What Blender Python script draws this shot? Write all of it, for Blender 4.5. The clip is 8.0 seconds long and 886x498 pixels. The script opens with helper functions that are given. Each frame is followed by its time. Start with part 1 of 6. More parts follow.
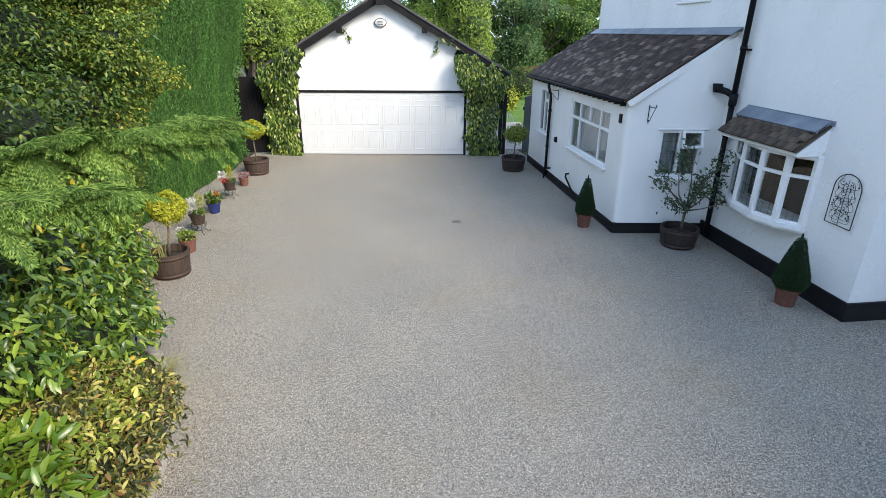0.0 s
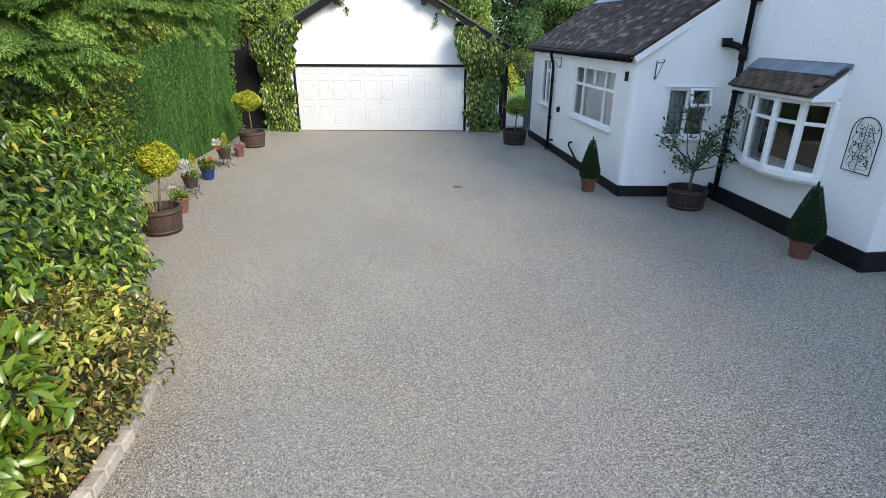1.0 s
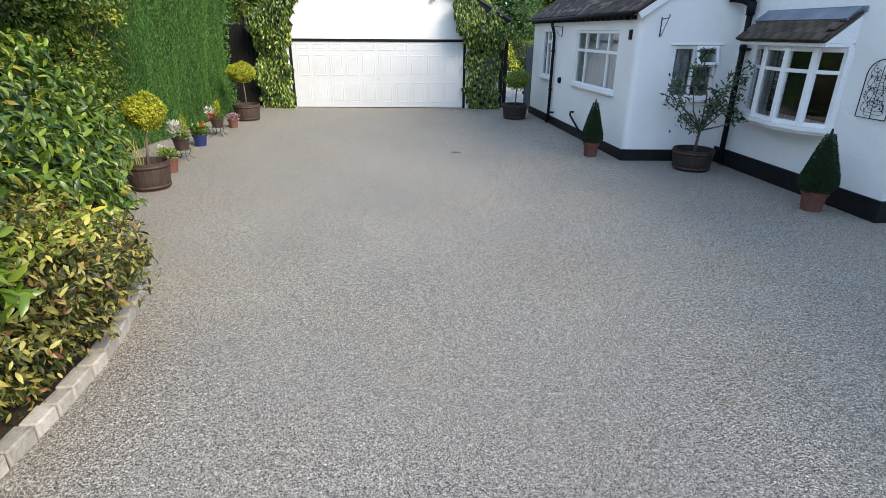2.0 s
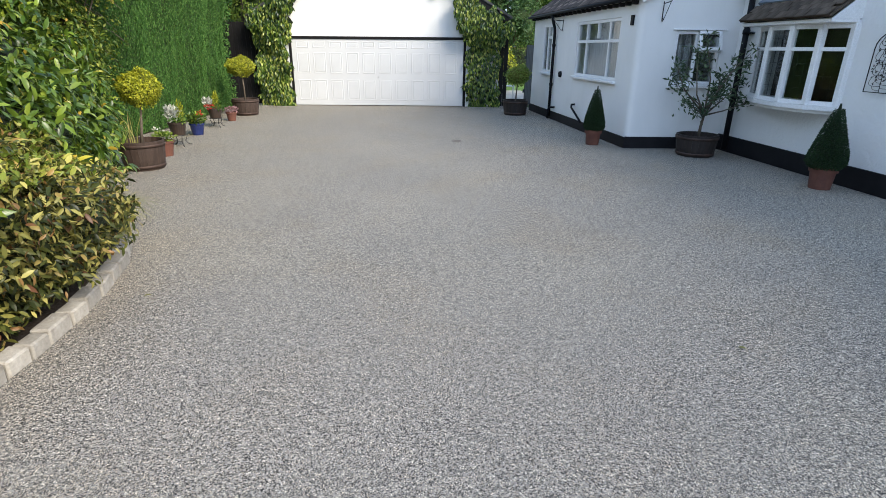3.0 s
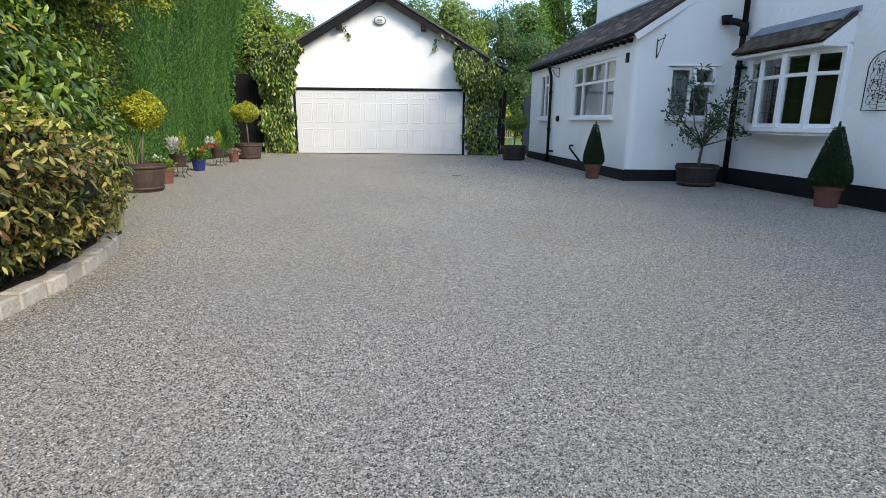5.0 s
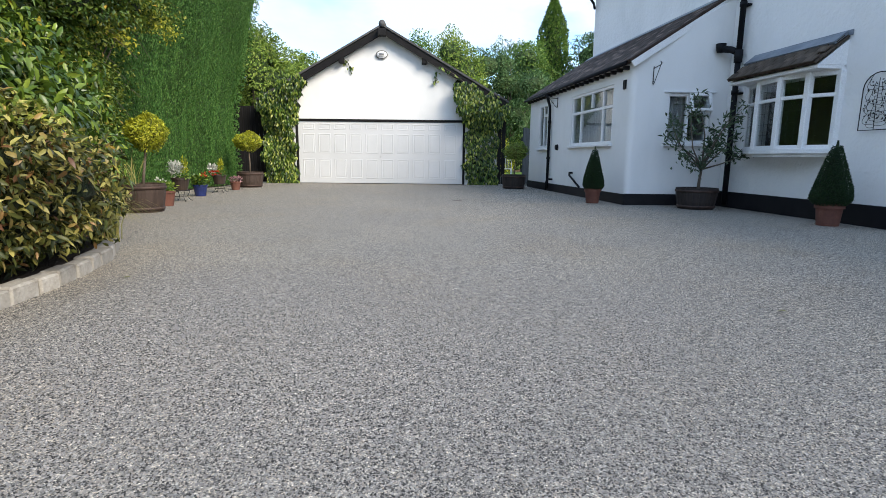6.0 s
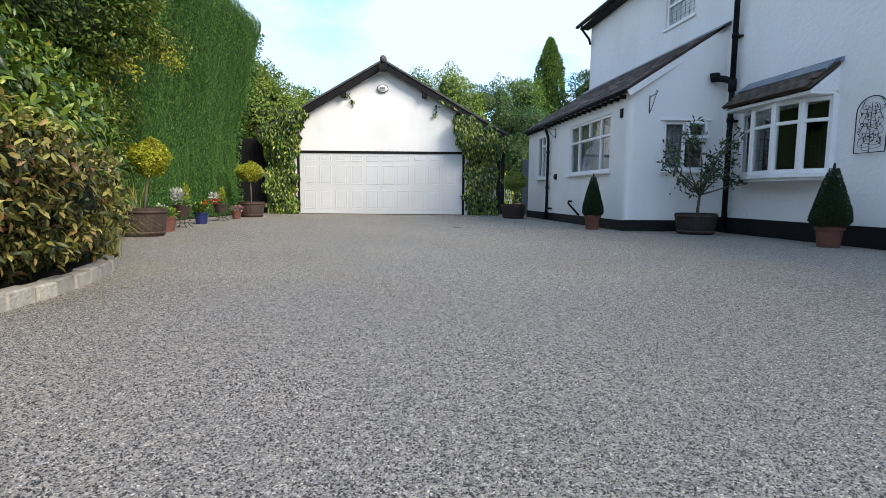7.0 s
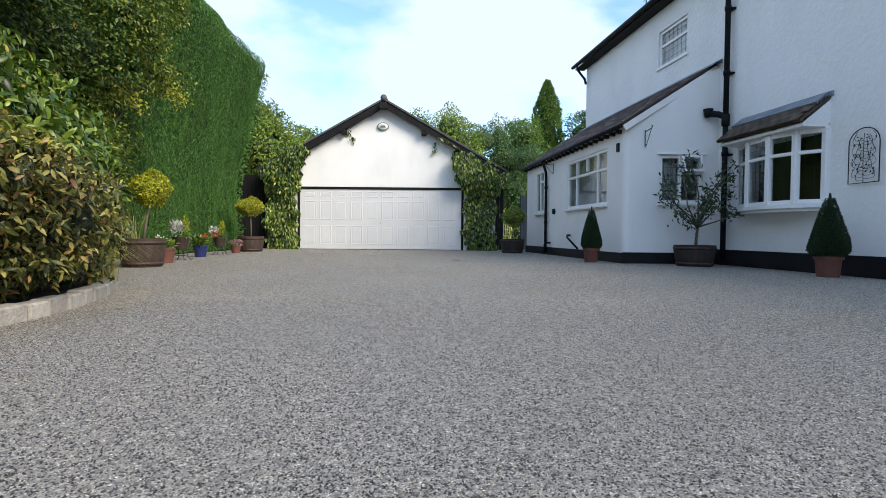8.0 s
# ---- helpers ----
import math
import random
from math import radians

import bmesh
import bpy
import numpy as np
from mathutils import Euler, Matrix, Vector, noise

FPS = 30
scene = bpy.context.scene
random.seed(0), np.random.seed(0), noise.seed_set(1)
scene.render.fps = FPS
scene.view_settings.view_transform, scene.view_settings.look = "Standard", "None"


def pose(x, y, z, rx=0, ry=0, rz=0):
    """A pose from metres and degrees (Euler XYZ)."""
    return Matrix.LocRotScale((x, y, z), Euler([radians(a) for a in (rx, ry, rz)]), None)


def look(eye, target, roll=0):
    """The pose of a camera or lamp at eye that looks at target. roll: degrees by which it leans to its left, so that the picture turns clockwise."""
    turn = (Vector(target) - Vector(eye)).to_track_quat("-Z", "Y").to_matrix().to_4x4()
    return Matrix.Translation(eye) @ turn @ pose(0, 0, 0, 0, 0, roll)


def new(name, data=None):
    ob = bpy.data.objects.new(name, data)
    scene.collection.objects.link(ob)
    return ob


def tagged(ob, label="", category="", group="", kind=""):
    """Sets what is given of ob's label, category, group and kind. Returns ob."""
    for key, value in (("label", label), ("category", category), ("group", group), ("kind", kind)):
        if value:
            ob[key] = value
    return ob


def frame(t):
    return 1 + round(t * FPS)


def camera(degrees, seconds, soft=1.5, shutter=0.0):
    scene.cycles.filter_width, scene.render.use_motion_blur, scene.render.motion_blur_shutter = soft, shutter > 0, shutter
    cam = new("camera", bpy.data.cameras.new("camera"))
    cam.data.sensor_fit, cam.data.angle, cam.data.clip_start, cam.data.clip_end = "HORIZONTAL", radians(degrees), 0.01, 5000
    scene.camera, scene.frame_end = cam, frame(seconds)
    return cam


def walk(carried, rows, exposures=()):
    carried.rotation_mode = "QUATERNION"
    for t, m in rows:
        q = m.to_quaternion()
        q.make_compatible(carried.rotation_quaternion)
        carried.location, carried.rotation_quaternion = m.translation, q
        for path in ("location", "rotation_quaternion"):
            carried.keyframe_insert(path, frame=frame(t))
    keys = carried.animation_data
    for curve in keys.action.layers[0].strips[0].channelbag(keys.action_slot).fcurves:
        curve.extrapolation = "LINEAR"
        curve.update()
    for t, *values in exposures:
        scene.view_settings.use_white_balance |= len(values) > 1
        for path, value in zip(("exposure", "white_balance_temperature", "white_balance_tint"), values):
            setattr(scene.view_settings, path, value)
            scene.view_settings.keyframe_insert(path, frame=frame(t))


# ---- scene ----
cam = camera(80.1, 8.0, soft=0.85)
PATH = [
    (0, (1.812, -16.442, 3.55), (1.82, -14.592, 2.79), 0.3),
    (0.5, (1.792, -16.44, 3.208), (1.802, -14.59, 2.446), 0.3),
    (1, (1.771, -16.427, 2.837), (1.785, -14.579, 2.074), 0.3),
    (1.5, (1.777, -16.412, 2.461), (1.794, -14.563, 1.698), 0.4),
    (2, (1.786, -16.408, 2.15), (1.804, -14.56, 1.387), 0.4),
    (3.5, (1.788, -16.412, 1.451), (1.808, -14.525, 0.789), 0.6),
    (4, (1.783, -16.412, 1.276), (1.805, -14.505, 0.674), 0.6),
    (4.5, (1.766, -16.413, 1.144), (1.789, -14.487, 0.604), 0.6),
    (6, (1.758, -16.404, 0.787), (1.779, -14.433, 0.449), 0.6),
    (6.5, (1.738, -16.403, 0.695), (1.762, -14.421, 0.423), 0.6),
    (7, (1.745, -16.406, 0.618), (1.767, -14.417, 0.414), 0.5),
    (7.5, (1.751, -16.404, 0.547), (1.773, -14.409, 0.412), 0.5),
    (8, (1.76, -16.4, 0.497), (1.782, -14.401, 0.441), 0.5),
]
walk(cam, [(t, look(eye, target, roll)) for t, eye, target, roll in PATH],
     exposures=[(0, 0.55), (2, 0.46), (3.5, 0.37), (4.5, 0.29), (6, 0.23), (7.5, 0.06), (8, 0.05)])

# ---------------------------------------------------------------- light
SUN_TO = Vector((0.60, -0.56, 0.575))
world = bpy.data.worlds.new("world")
scene.world = world
world.use_nodes = True
wn = world.node_tree
wn.nodes.clear()
sky = wn.nodes.new("ShaderNodeTexSky")
sky.sky_type, sky.sun_disc = "NISHITA", False
sky.sun_elevation, sky.sun_rotation = radians(35), radians(133)
wco = wn.nodes.new("ShaderNodeTexCoord")
wmap = wn.nodes.new("ShaderNodeMapping")
wmap.inputs["Scale"].default_value = (1.0, 1.0, 2.2)
wmap.inputs["Location"].default_value = (0.95, 0.6, 0.1)
wnoise = wn.nodes.new("ShaderNodeTexNoise")
wnoise.inputs["Scale"].default_value, wnoise.inputs["Detail"].default_value = 3.3, 9.0
wramp = wn.nodes.new("ShaderNodeValToRGB")
wramp.color_ramp.elements[0].position, wramp.color_ramp.elements[1].position = 0.30, 0.43
wsky = wn.nodes.new("ShaderNodeMix")
wsky.data_type, wsky.blend_type = "RGBA", "MULTIPLY"
wsky.inputs["Factor"].default_value = 1.0
wsky.inputs["B"].default_value = (0.27, 0.32, 0.36, 1)
wmix = wn.nodes.new("ShaderNodeMix")
wmix.data_type = "RGBA"
wmix.inputs["B"].default_value = (0.85, 1.04, 1.32, 1)
wbg = wn.nodes.new("ShaderNodeBackground")
wbg.inputs["Strength"].default_value = 1.0
wout = wn.nodes.new("ShaderNodeOutputWorld")
wn.links.new(wco.outputs["Generated"], wmap.inputs["Vector"])
wn.links.new(wmap.outputs["Vector"], wnoise.inputs["Vector"])
wsep = wn.nodes.new("ShaderNodeSeparateXYZ")
wthin = wn.nodes.new("ShaderNodeMath")
wthin.operation = "MULTIPLY_ADD"
wthin.inputs[1].default_value = -0.20
wn.links.new(wco.outputs["Generated"], wsep.inputs["Vector"])
wn.links.new(wsep.outputs["Z"], wthin.inputs[0])
wn.links.new(wnoise.outputs["Fac"], wthin.inputs[2])
wn.links.new(wthin.outputs["Value"], wramp.inputs["Fac"])
wn.links.new(sky.outputs["Color"], wsky.inputs["A"])
wn.links.new(wramp.outputs["Color"], wmix.inputs["Factor"])
wn.links.new(wsky.outputs["Result"], wmix.inputs["A"])
wn.links.new(wmix.outputs["Result"], wbg.inputs["Color"])
wn.links.new(wbg.outputs["Background"], wout.inputs["Surface"])

sun = new("sun", bpy.data.lights.new("sun", "SUN"))
sun.data.energy, sun.data.angle, sun.data.color = 4.75, radians(28), (1.0, 0.89, 0.73)
sun.matrix_world = look(SUN_TO * 40, (0, 0, 0))


# ---------------------------------------------------------------- materials
def rgb(c):
    return (*c, 1.0)


def base_material(name, rough, metal=0.0, spec=0.5):
    m = bpy.data.materials.new(name)
    m.use_nodes = True
    nt = m.node_tree
    b = nt.nodes["Principled BSDF"]
    b.inputs["Roughness"].default_value = rough
    b.inputs["Metallic"].default_value = metal
    b.inputs["Specular IOR Level"].default_value = spec
    return m, nt, b


def ramp_node(nt, stops):
    r = nt.nodes.new("ShaderNodeValToRGB")
    el = r.color_ramp.elements
    while len(el) < len(stops):
        el.new(0.5)
    for e, (p, c) in zip(el, stops):
        e.position, e.color = p, rgb(c)
    return r


def noise_node(nt, scale, detail=5.0, stretch=None, rough=0.55):
    co = nt.nodes.new("ShaderNodeTexCoord")
    n = nt.nodes.new("ShaderNodeTexNoise")
    n.inputs["Scale"].default_value, n.inputs["Detail"].default_value = scale, detail
    n.inputs["Roughness"].default_value = rough
    if stretch:
        mp = nt.nodes.new("ShaderNodeMapping")
        mp.inputs["Scale"].default_value = stretch
        nt.links.new(co.outputs["Object"], mp.inputs["Vector"])
        nt.links.new(mp.outputs["Vector"], n.inputs["Vector"])
    else:
        nt.links.new(co.outputs["Object"], n.inputs["Vector"])
    return n


def mix_node(nt, a, b, fac, mode="MIX"):
    m = nt.nodes.new("ShaderNodeMix")
    m.data_type, m.blend_type = "RGBA", mode
    for sock, v in (("A", a), ("B", b), ("Factor", fac)):
        if isinstance(v, (int, float)):
            m.inputs[sock].default_value = v
        elif isinstance(v, tuple):
            m.inputs[sock].default_value = rgb(v)
        else:
            nt.links.new(v, m.inputs[sock])
    return m.outputs["Result"]


def mottled(name, stops, scale, rough=0.8, fine=60.0, bump=0.3, dist=0.01, metal=0.0, spec=0.5,
            stretch=None, vary=0.0, fine_mix=0.25, island=False):
    """Two scales of noise: broad patches of colour, fine grain in colour and relief."""
    m, nt, b = base_material(name, rough, metal, spec)
    broad = noise_node(nt, scale, 4.0, stretch)
    col = ramp_node(nt, stops)
    nt.links.new(broad.outputs["Fac"], col.inputs["Fac"])
    grain = noise_node(nt, fine, 4.0, stretch)
    gr = ramp_node(nt, [(0.3, (0.55, 0.55, 0.55)), (0.7, (1.25, 1.25, 1.25))])
    nt.links.new(grain.outputs["Fac"], gr.inputs["Fac"])
    out = mix_node(nt, col.outputs["Color"], gr.outputs["Color"], fine_mix, "MULTIPLY")
    if vary:
        info = nt.nodes.new("ShaderNodeObjectInfo")
        vr = ramp_node(nt, vary if isinstance(vary, list) else [(0.0, (1 - vary,) * 3), (1.0, (1 + vary,) * 3)])
        geo = nt.nodes.new("ShaderNodeNewGeometry")
        nt.links.new(geo.outputs["Random Per Island"] if island else info.outputs["Random"], vr.inputs["Fac"])
        out = mix_node(nt, out, vr.outputs["Color"], 1.0, "MULTIPLY")
    nt.links.new(out, b.inputs["Base Color"])
    if bump:
        bp = nt.nodes.new("ShaderNodeBump")
        bp.inputs["Strength"].default_value, bp.inputs["Distance"].default_value = bump, dist
        nt.links.new(grain.outputs["Fac"], bp.inputs["Height"])
        nt.links.new(bp.outputs["Normal"], b.inputs["Normal"])
    return m


def leaf_material(name, stops, rough=0.45, thin=0.3, spec=0.4, patch=1.7, deep=0.72, stretch=None):
    """Leaves that differ one by one, and let some light through."""
    m, nt, b = base_material(name, rough, 0.0, spec)
    geo = nt.nodes.new("ShaderNodeNewGeometry")
    col = ramp_node(nt, stops)
    nt.links.new(geo.outputs["Random Per Island"], col.inputs["Fac"])
    n = noise_node(nt, patch, 3.0, stretch)
    nr = ramp_node(nt, [(0.3, (deep, deep * 1.03, deep)), (0.7, (1.22, 1.18, 1.08))])
    nt.links.new(n.outputs["Fac"], nr.inputs["Fac"])
    out = mix_node(nt, col.outputs["Color"], nr.outputs["Color"], 0.8, "MULTIPLY")
    nt.links.new(out, b.inputs["Base Color"])
    tr = nt.nodes.new("ShaderNodeBsdfTranslucent")
    nt.links.new(out, tr.inputs["Color"])
    mx = nt.nodes.new("ShaderNodeMixShader")
    mx.inputs["Fac"].default_value = thin
    o = nt.nodes["Material Output"]
    nt.links.new(b.outputs["BSDF"], mx.inputs[1])
    nt.links.new(tr.outputs["BSDF"], mx.inputs[2])
    nt.links.new(mx.outputs["Shader"], o.inputs["Surface"])
    return m


def gravel_material():
    """Resin-bound stone chippings: pale grey, buff and dark grains about a centimetre across."""
    m, nt, b = base_material("resin_bound_gravel", 0.7, 0.0, 0.3)
    co = nt.nodes.new("ShaderNodeTexCoord")
    v = nt.nodes.new("ShaderNodeTexVoronoi")
    v.inputs["Scale"].default_value = 190.0
    nt.links.new(co.outputs["Object"], v.inputs["Vector"])
    sp = nt.nodes.new("ShaderNodeSeparateColor")
    nt.links.new(v.outputs["Color"], sp.inputs["Color"])
    col = ramp_node(nt, [(0.0, (0.03, 0.03, 0.033)), (0.22, (0.08, 0.08, 0.08)), (0.42, (0.27, 0.258, 0.243)),
                         (0.7, (0.43, 0.412, 0.387)), (0.88, (0.41, 0.357, 0.30)), (1.0, (0.62, 0.595, 0.56))])
    nt.links.new(sp.outputs["Red"], col.inputs["Fac"])
    gap = ramp_node(nt, [(0.45, (1, 1, 1)), (0.85, (0.35, 0.34, 0.33))])
    nt.links.new(v.outputs["Distance"], gap.inputs["Fac"])
    c1 = mix_node(nt, col.outputs["Color"], gap.outputs["Color"], 0.8, "MULTIPLY")
    broad = noise_node(nt, 0.55, 5.0)
    br = ramp_node(nt, [(0.3, (0.90, 0.90, 0.91)), (0.7, (1.08, 1.06, 1.03))])
    nt.links.new(broad.outputs["Fac"], br.inputs["Fac"])
    c2 = mix_node(nt, c1, br.outputs["Color"], 1.0, "MULTIPLY")
    clump = noise_node(nt, 42.0, 3.0)
    cr = ramp_node(nt, [(0.36, (0.84, 0.82, 0.775)), (0.64, (1.40, 1.36, 1.26))])
    nt.links.new(clump.outputs["Fac"], cr.inputs["Fac"])
    c3 = mix_node(nt, c2, cr.outputs["Color"], 1.0, "MULTIPLY")
    speck = noise_node(nt, 115.0, 2.0, (1.15, 0.8, 1.0))
    sr = ramp_node(nt, [(0.38, (0.22, 0.22, 0.22)), (0.47, (0.98, 0.98, 0.97)), (0.7, (1.25, 1.25, 1.24))])
    nt.links.new(speck.outputs["Fac"], sr.inputs["Fac"])
    c4 = mix_node(nt, c3, sr.outputs["Color"], 0.85, "MULTIPLY")
    mid = noise_node(nt, 21.0, 3.0)
    mr = ramp_node(nt, [(0.36, (0.87, 0.87, 0.87)), (0.64, (1.13, 1.13, 1.12))])
    nt.links.new(mid.outputs["Fac"], mr.inputs["Fac"])
    c4 = mix_node(nt, c4, mr.outputs["Color"], 1.0, "MULTIPLY")
    dust = noise_node(nt, 0.9, 6.0)
    dr = ramp_node(nt, [(0.5, (1.0, 1.0, 1.0)), (0.72, (1.01, 0.965, 0.90))])
    nt.links.new(dust.outputs["Fac"], dr.inputs["Fac"])
    nt.links.new(mix_node(nt, c4, dr.outputs["Color"], 1.0, "MULTIPLY"), b.inputs["Base Color"])
    bp = nt.nodes.new("ShaderNodeBump")
    bp.invert = True
    bp.inputs["Strength"].default_value, bp.inputs["Distance"].default_value = 0.7, 0.004
    nt.links.new(v.outputs["Distance"], bp.inputs["Height"])
    nt.links.new(bp.outputs["Normal"], b.inputs["Normal"])
    return m


def stone_material():
    """Single resin-coated chippings, mostly pale grey with dark and buff ones among them."""
    m, nt, b = base_material("loose_set_chippings", 0.6, 0.0, 0.35)
    geo = nt.nodes.new("ShaderNodeNewGeometry")
    col = ramp_node(nt, [(0.0, (0.022, 0.022, 0.022)), (0.16, (0.055, 0.053, 0.05)), (0.28, (0.17, 0.164, 0.155)),
                         (0.68, (0.252, 0.246, 0.234)), (0.88, (0.258, 0.23, 0.198)), (1.0, (0.37, 0.357, 0.342))])
    nt.links.new(geo.outputs["Random Per Island"], col.inputs["Fac"])
    broad = noise_node(nt, 42.0, 3.0)
    br = ramp_node(nt, [(0.36, (0.86, 0.85, 0.84)), (0.64, (1.18, 1.17, 1.15))])
    nt.links.new(broad.outputs["Fac"], br.inputs["Fac"])
    nt.links.new(mix_node(nt, col.outputs["Color"], br.outputs["Color"], 1.0, "MULTIPLY"), b.inputs["Base Color"])
    return m


def render_wall_material(name, lump, strength, dist):
    """White masonry paint over roughcast, a little grimy in patches."""
    m, nt, b = base_material(name, 0.75, 0.0, 0.3)
    n1 = noise_node(nt, 1.1, 6.0, (1, 1, 0.5))
    c = ramp_node(nt, [(0.25, (0.70, 0.71, 0.70)), (0.5, (0.79, 0.79, 0.78)), (0.8, (0.83, 0.83, 0.82))])
    nt.links.new(n1.outputs["Fac"], c.inputs["Fac"])
    nt.links.new(c.outputs["Color"], b.inputs["Base Color"])
    n2 = noise_node(nt, lump, 5.0, None, 0.6)
    bp = nt.nodes.new("ShaderNodeBump")
    bp.inputs["Strength"].default_value, bp.inputs["Distance"].default_value = strength, dist
    nt.links.new(n2.outputs["Fac"], bp.inputs["Height"])
    nt.links.new(bp.outputs["Normal"], b.inputs["Normal"])
    return m


def glass_material():
    m, nt, b = base_material("window_glass", 0.02, 0.0, 0.6)
    b.inputs["Base Color"].default_value = (0.9, 0.95, 0.95, 1)
    b.inputs["Transmission Weight"].default_value = 1.0
    b.inputs["IOR"].default_value = 1.45
    return m


M_GRAVEL = gravel_material()
M_STONES = stone_material()
M_ROUGHCAST = render_wall_material("roughcast_white", 12.0, 0.85, 0.026)
M_SMOOTH_RENDER = render_wall_material("smooth_white_render", 30.0, 0.25, 0.01)
M_GARAGE_WHITE = render_wall_material("garage_white_render", 40.0, 0.25, 0.008)
M_BLACK_PAINT = mottled("black_bitumen_paint", [(0.3, (0.007, 0.007, 0.009)), (0.7, (0.014, 0.014, 0.016))], 3.0, 0.6, 50, 0.25, 0.004, spec=0.2)
M_BLACK_PLASTIC = mottled("black_plastic_pipe", [(0.3, (0.006, 0.007, 0.009)), (0.7, (0.012, 0.013, 0.015))], 4.0, 0.6, 90, 0.05, 0.002, spec=0.15)
M_PVC = mottled("white_plastic_frame", [(0.3, (0.78, 0.79, 0.79)), (0.7, (0.84, 0.84, 0.84))], 3.0, 0.35, 60, 0.03, 0.002)
M_DOOR = mottled("white_garage_door_paint", [(0.3, (0.60, 0.61, 0.62)), (0.7, (0.66, 0.67, 0.68))], 1.5, 0.45, 120, 0.06, 0.002)
M_GLASS = glass_material()
# dark brown in place of the shade inside unlit rooms
M_ROOM = mottled("unlit_room_dark", [(0.3, (0.10, 0.09, 0.08)), (0.7, (0.16, 0.14, 0.12))], 1.0, 0.9)
M_NET = mottled("net_curtain_cloth", [(0.3, (0.28, 0.29, 0.30)), (0.7, (0.50, 0.51, 0.52))], 5.0, 0.9, 90, 0.2, 0.003, stretch=(4, 4, 0.6))
M_BLIND = mottled("white_window_blind", [(0.3, (0.70, 0.71, 0.72)), (0.7, (0.80, 0.81, 0.82))], 4.0, 0.8, 90, 0.1, 0.002)
M_LEAD = mottled("grey_lead_flashing", [(0.3, (0.14, 0.17, 0.21)), (0.7, (0.25, 0.29, 0.34))], 3.0, 0.45, 40, 0.2, 0.006, metal=0.3)
M_LEAD_CAME = mottled("dark_lead_strip", [(0.3, (0.04, 0.04, 0.045)), (0.7, (0.08, 0.08, 0.085))], 8.0, 0.6)
TILE_VARY = [(0.0, (0.50, 0.47, 0.46)), (0.5, (0.85, 0.80, 0.77)), (0.74, (1.15, 1.07, 1.0)), (0.86, (1.8, 1.7, 1.65)), (1.0, (3.1, 2.95, 2.85))]
TILE_TONES = [(0.25, (0.036, 0.027, 0.023)), (0.5, (0.062, 0.046, 0.038)), (0.75, (0.095, 0.074, 0.062))]
M_TILE = mottled("weathered_clay_tile", TILE_TONES, 5.0, 0.9, 45, 0.5, 0.006, vary=TILE_VARY, spec=0.25)
M_TILE_JOINED = mottled("weathered_clay_tile_field", TILE_TONES, 5.0, 0.9, 45, 0.5, 0.006, vary=TILE_VARY, spec=0.25, island=True)
M_BAYTILE = mottled("brown_mossy_tile", [(0.25, (0.035, 0.028, 0.021)), (0.5, (0.07, 0.052, 0.038)), (0.75, (0.11, 0.088, 0.068))], 6.0, 0.9, 45, 0.5, 0.006, vary=0.35, spec=0.25)
M_MORTAR = mottled("pale_mortar", [(0.3, (0.34, 0.33, 0.32)), (0.7, (0.48, 0.47, 0.45))], 8.0, 0.9, 50, 0.4, 0.006)
M_DARKWOOD = mottled("black_stained_timber", [(0.3, (0.006, 0.006, 0.007)), (0.7, (0.015, 0.014, 0.014))], 3.0, 0.7, 30, 0.3, 0.006, stretch=(1, 1, 0.15), spec=0.2)
M_GREYBARGE = mottled("weathered_barge_edge", [(0.3, (0.05, 0.05, 0.052)), (0.7, (0.10, 0.10, 0.10))], 4.0, 0.85, 40, 0.3, 0.005)
M_TERRA = mottled("terracotta", [(0.25, (0.095, 0.035, 0.025)), (0.6, (0.14, 0.054, 0.036)), (0.85, (0.18, 0.088, 0.062))], 7.0, 0.8, 60, 0.25, 0.004)
M_BARREL = mottled("oak_barrel_staves", [(0.25, (0.028, 0.017, 0.012)), (0.6, (0.052, 0.032, 0.024)), (0.85, (0.075, 0.050, 0.038))], 6.0, 0.7, 30, 0.5, 0.006, stretch=(5, 5, 0.6))
M_BARREL_DARK = mottled("dark_barrel_staves", [(0.25, (0.014, 0.010, 0.009)), (0.7, (0.034, 0.023, 0.019))], 6.0, 0.7, 30, 0.5, 0.006, stretch=(5, 5, 0.6))
M_IRON = mottled("rusty_iron_hoop", [(0.3, (0.035, 0.024, 0.02)), (0.7, (0.09, 0.055, 0.042))], 9.0, 0.65, 60, 0.3, 0.003, metal=0.4)
M_WIRE = mottled("dark_iron_wire", [(0.3, (0.02, 0.02, 0.022)), (0.7, (0.05, 0.048, 0.046))], 9.0, 0.5, 60, 0.1, 0.002, metal=0.6)
M_BLUE = mottled("blue_glaze", [(0.3, (0.010, 0.017, 0.07)), (0.7, (0.018, 0.03, 0.13))], 6.0, 0.18, 60, 0.08, 0.003)
M_DARKPOT = mottled("dark_brown_glaze", [(0.3, (0.02, 0.014, 0.012)), (0.7, (0.05, 0.034, 0.026))], 6.0, 0.35, 60, 0.1, 0.003)
M_SOIL = mottled("dark_garden_soil", [(0.3, (0.018, 0.012, 0.009)), (0.7, (0.05, 0.034, 0.024))], 5.0, 0.95, 40, 0.9, 0.03)
M_BARK = mottled("grey_brown_bark", [(0.3, (0.07, 0.055, 0.04)), (0.7, (0.17, 0.14, 0.11))], 9.0, 0.9, 40, 0.7, 0.01, stretch=(1, 1, 0.25))
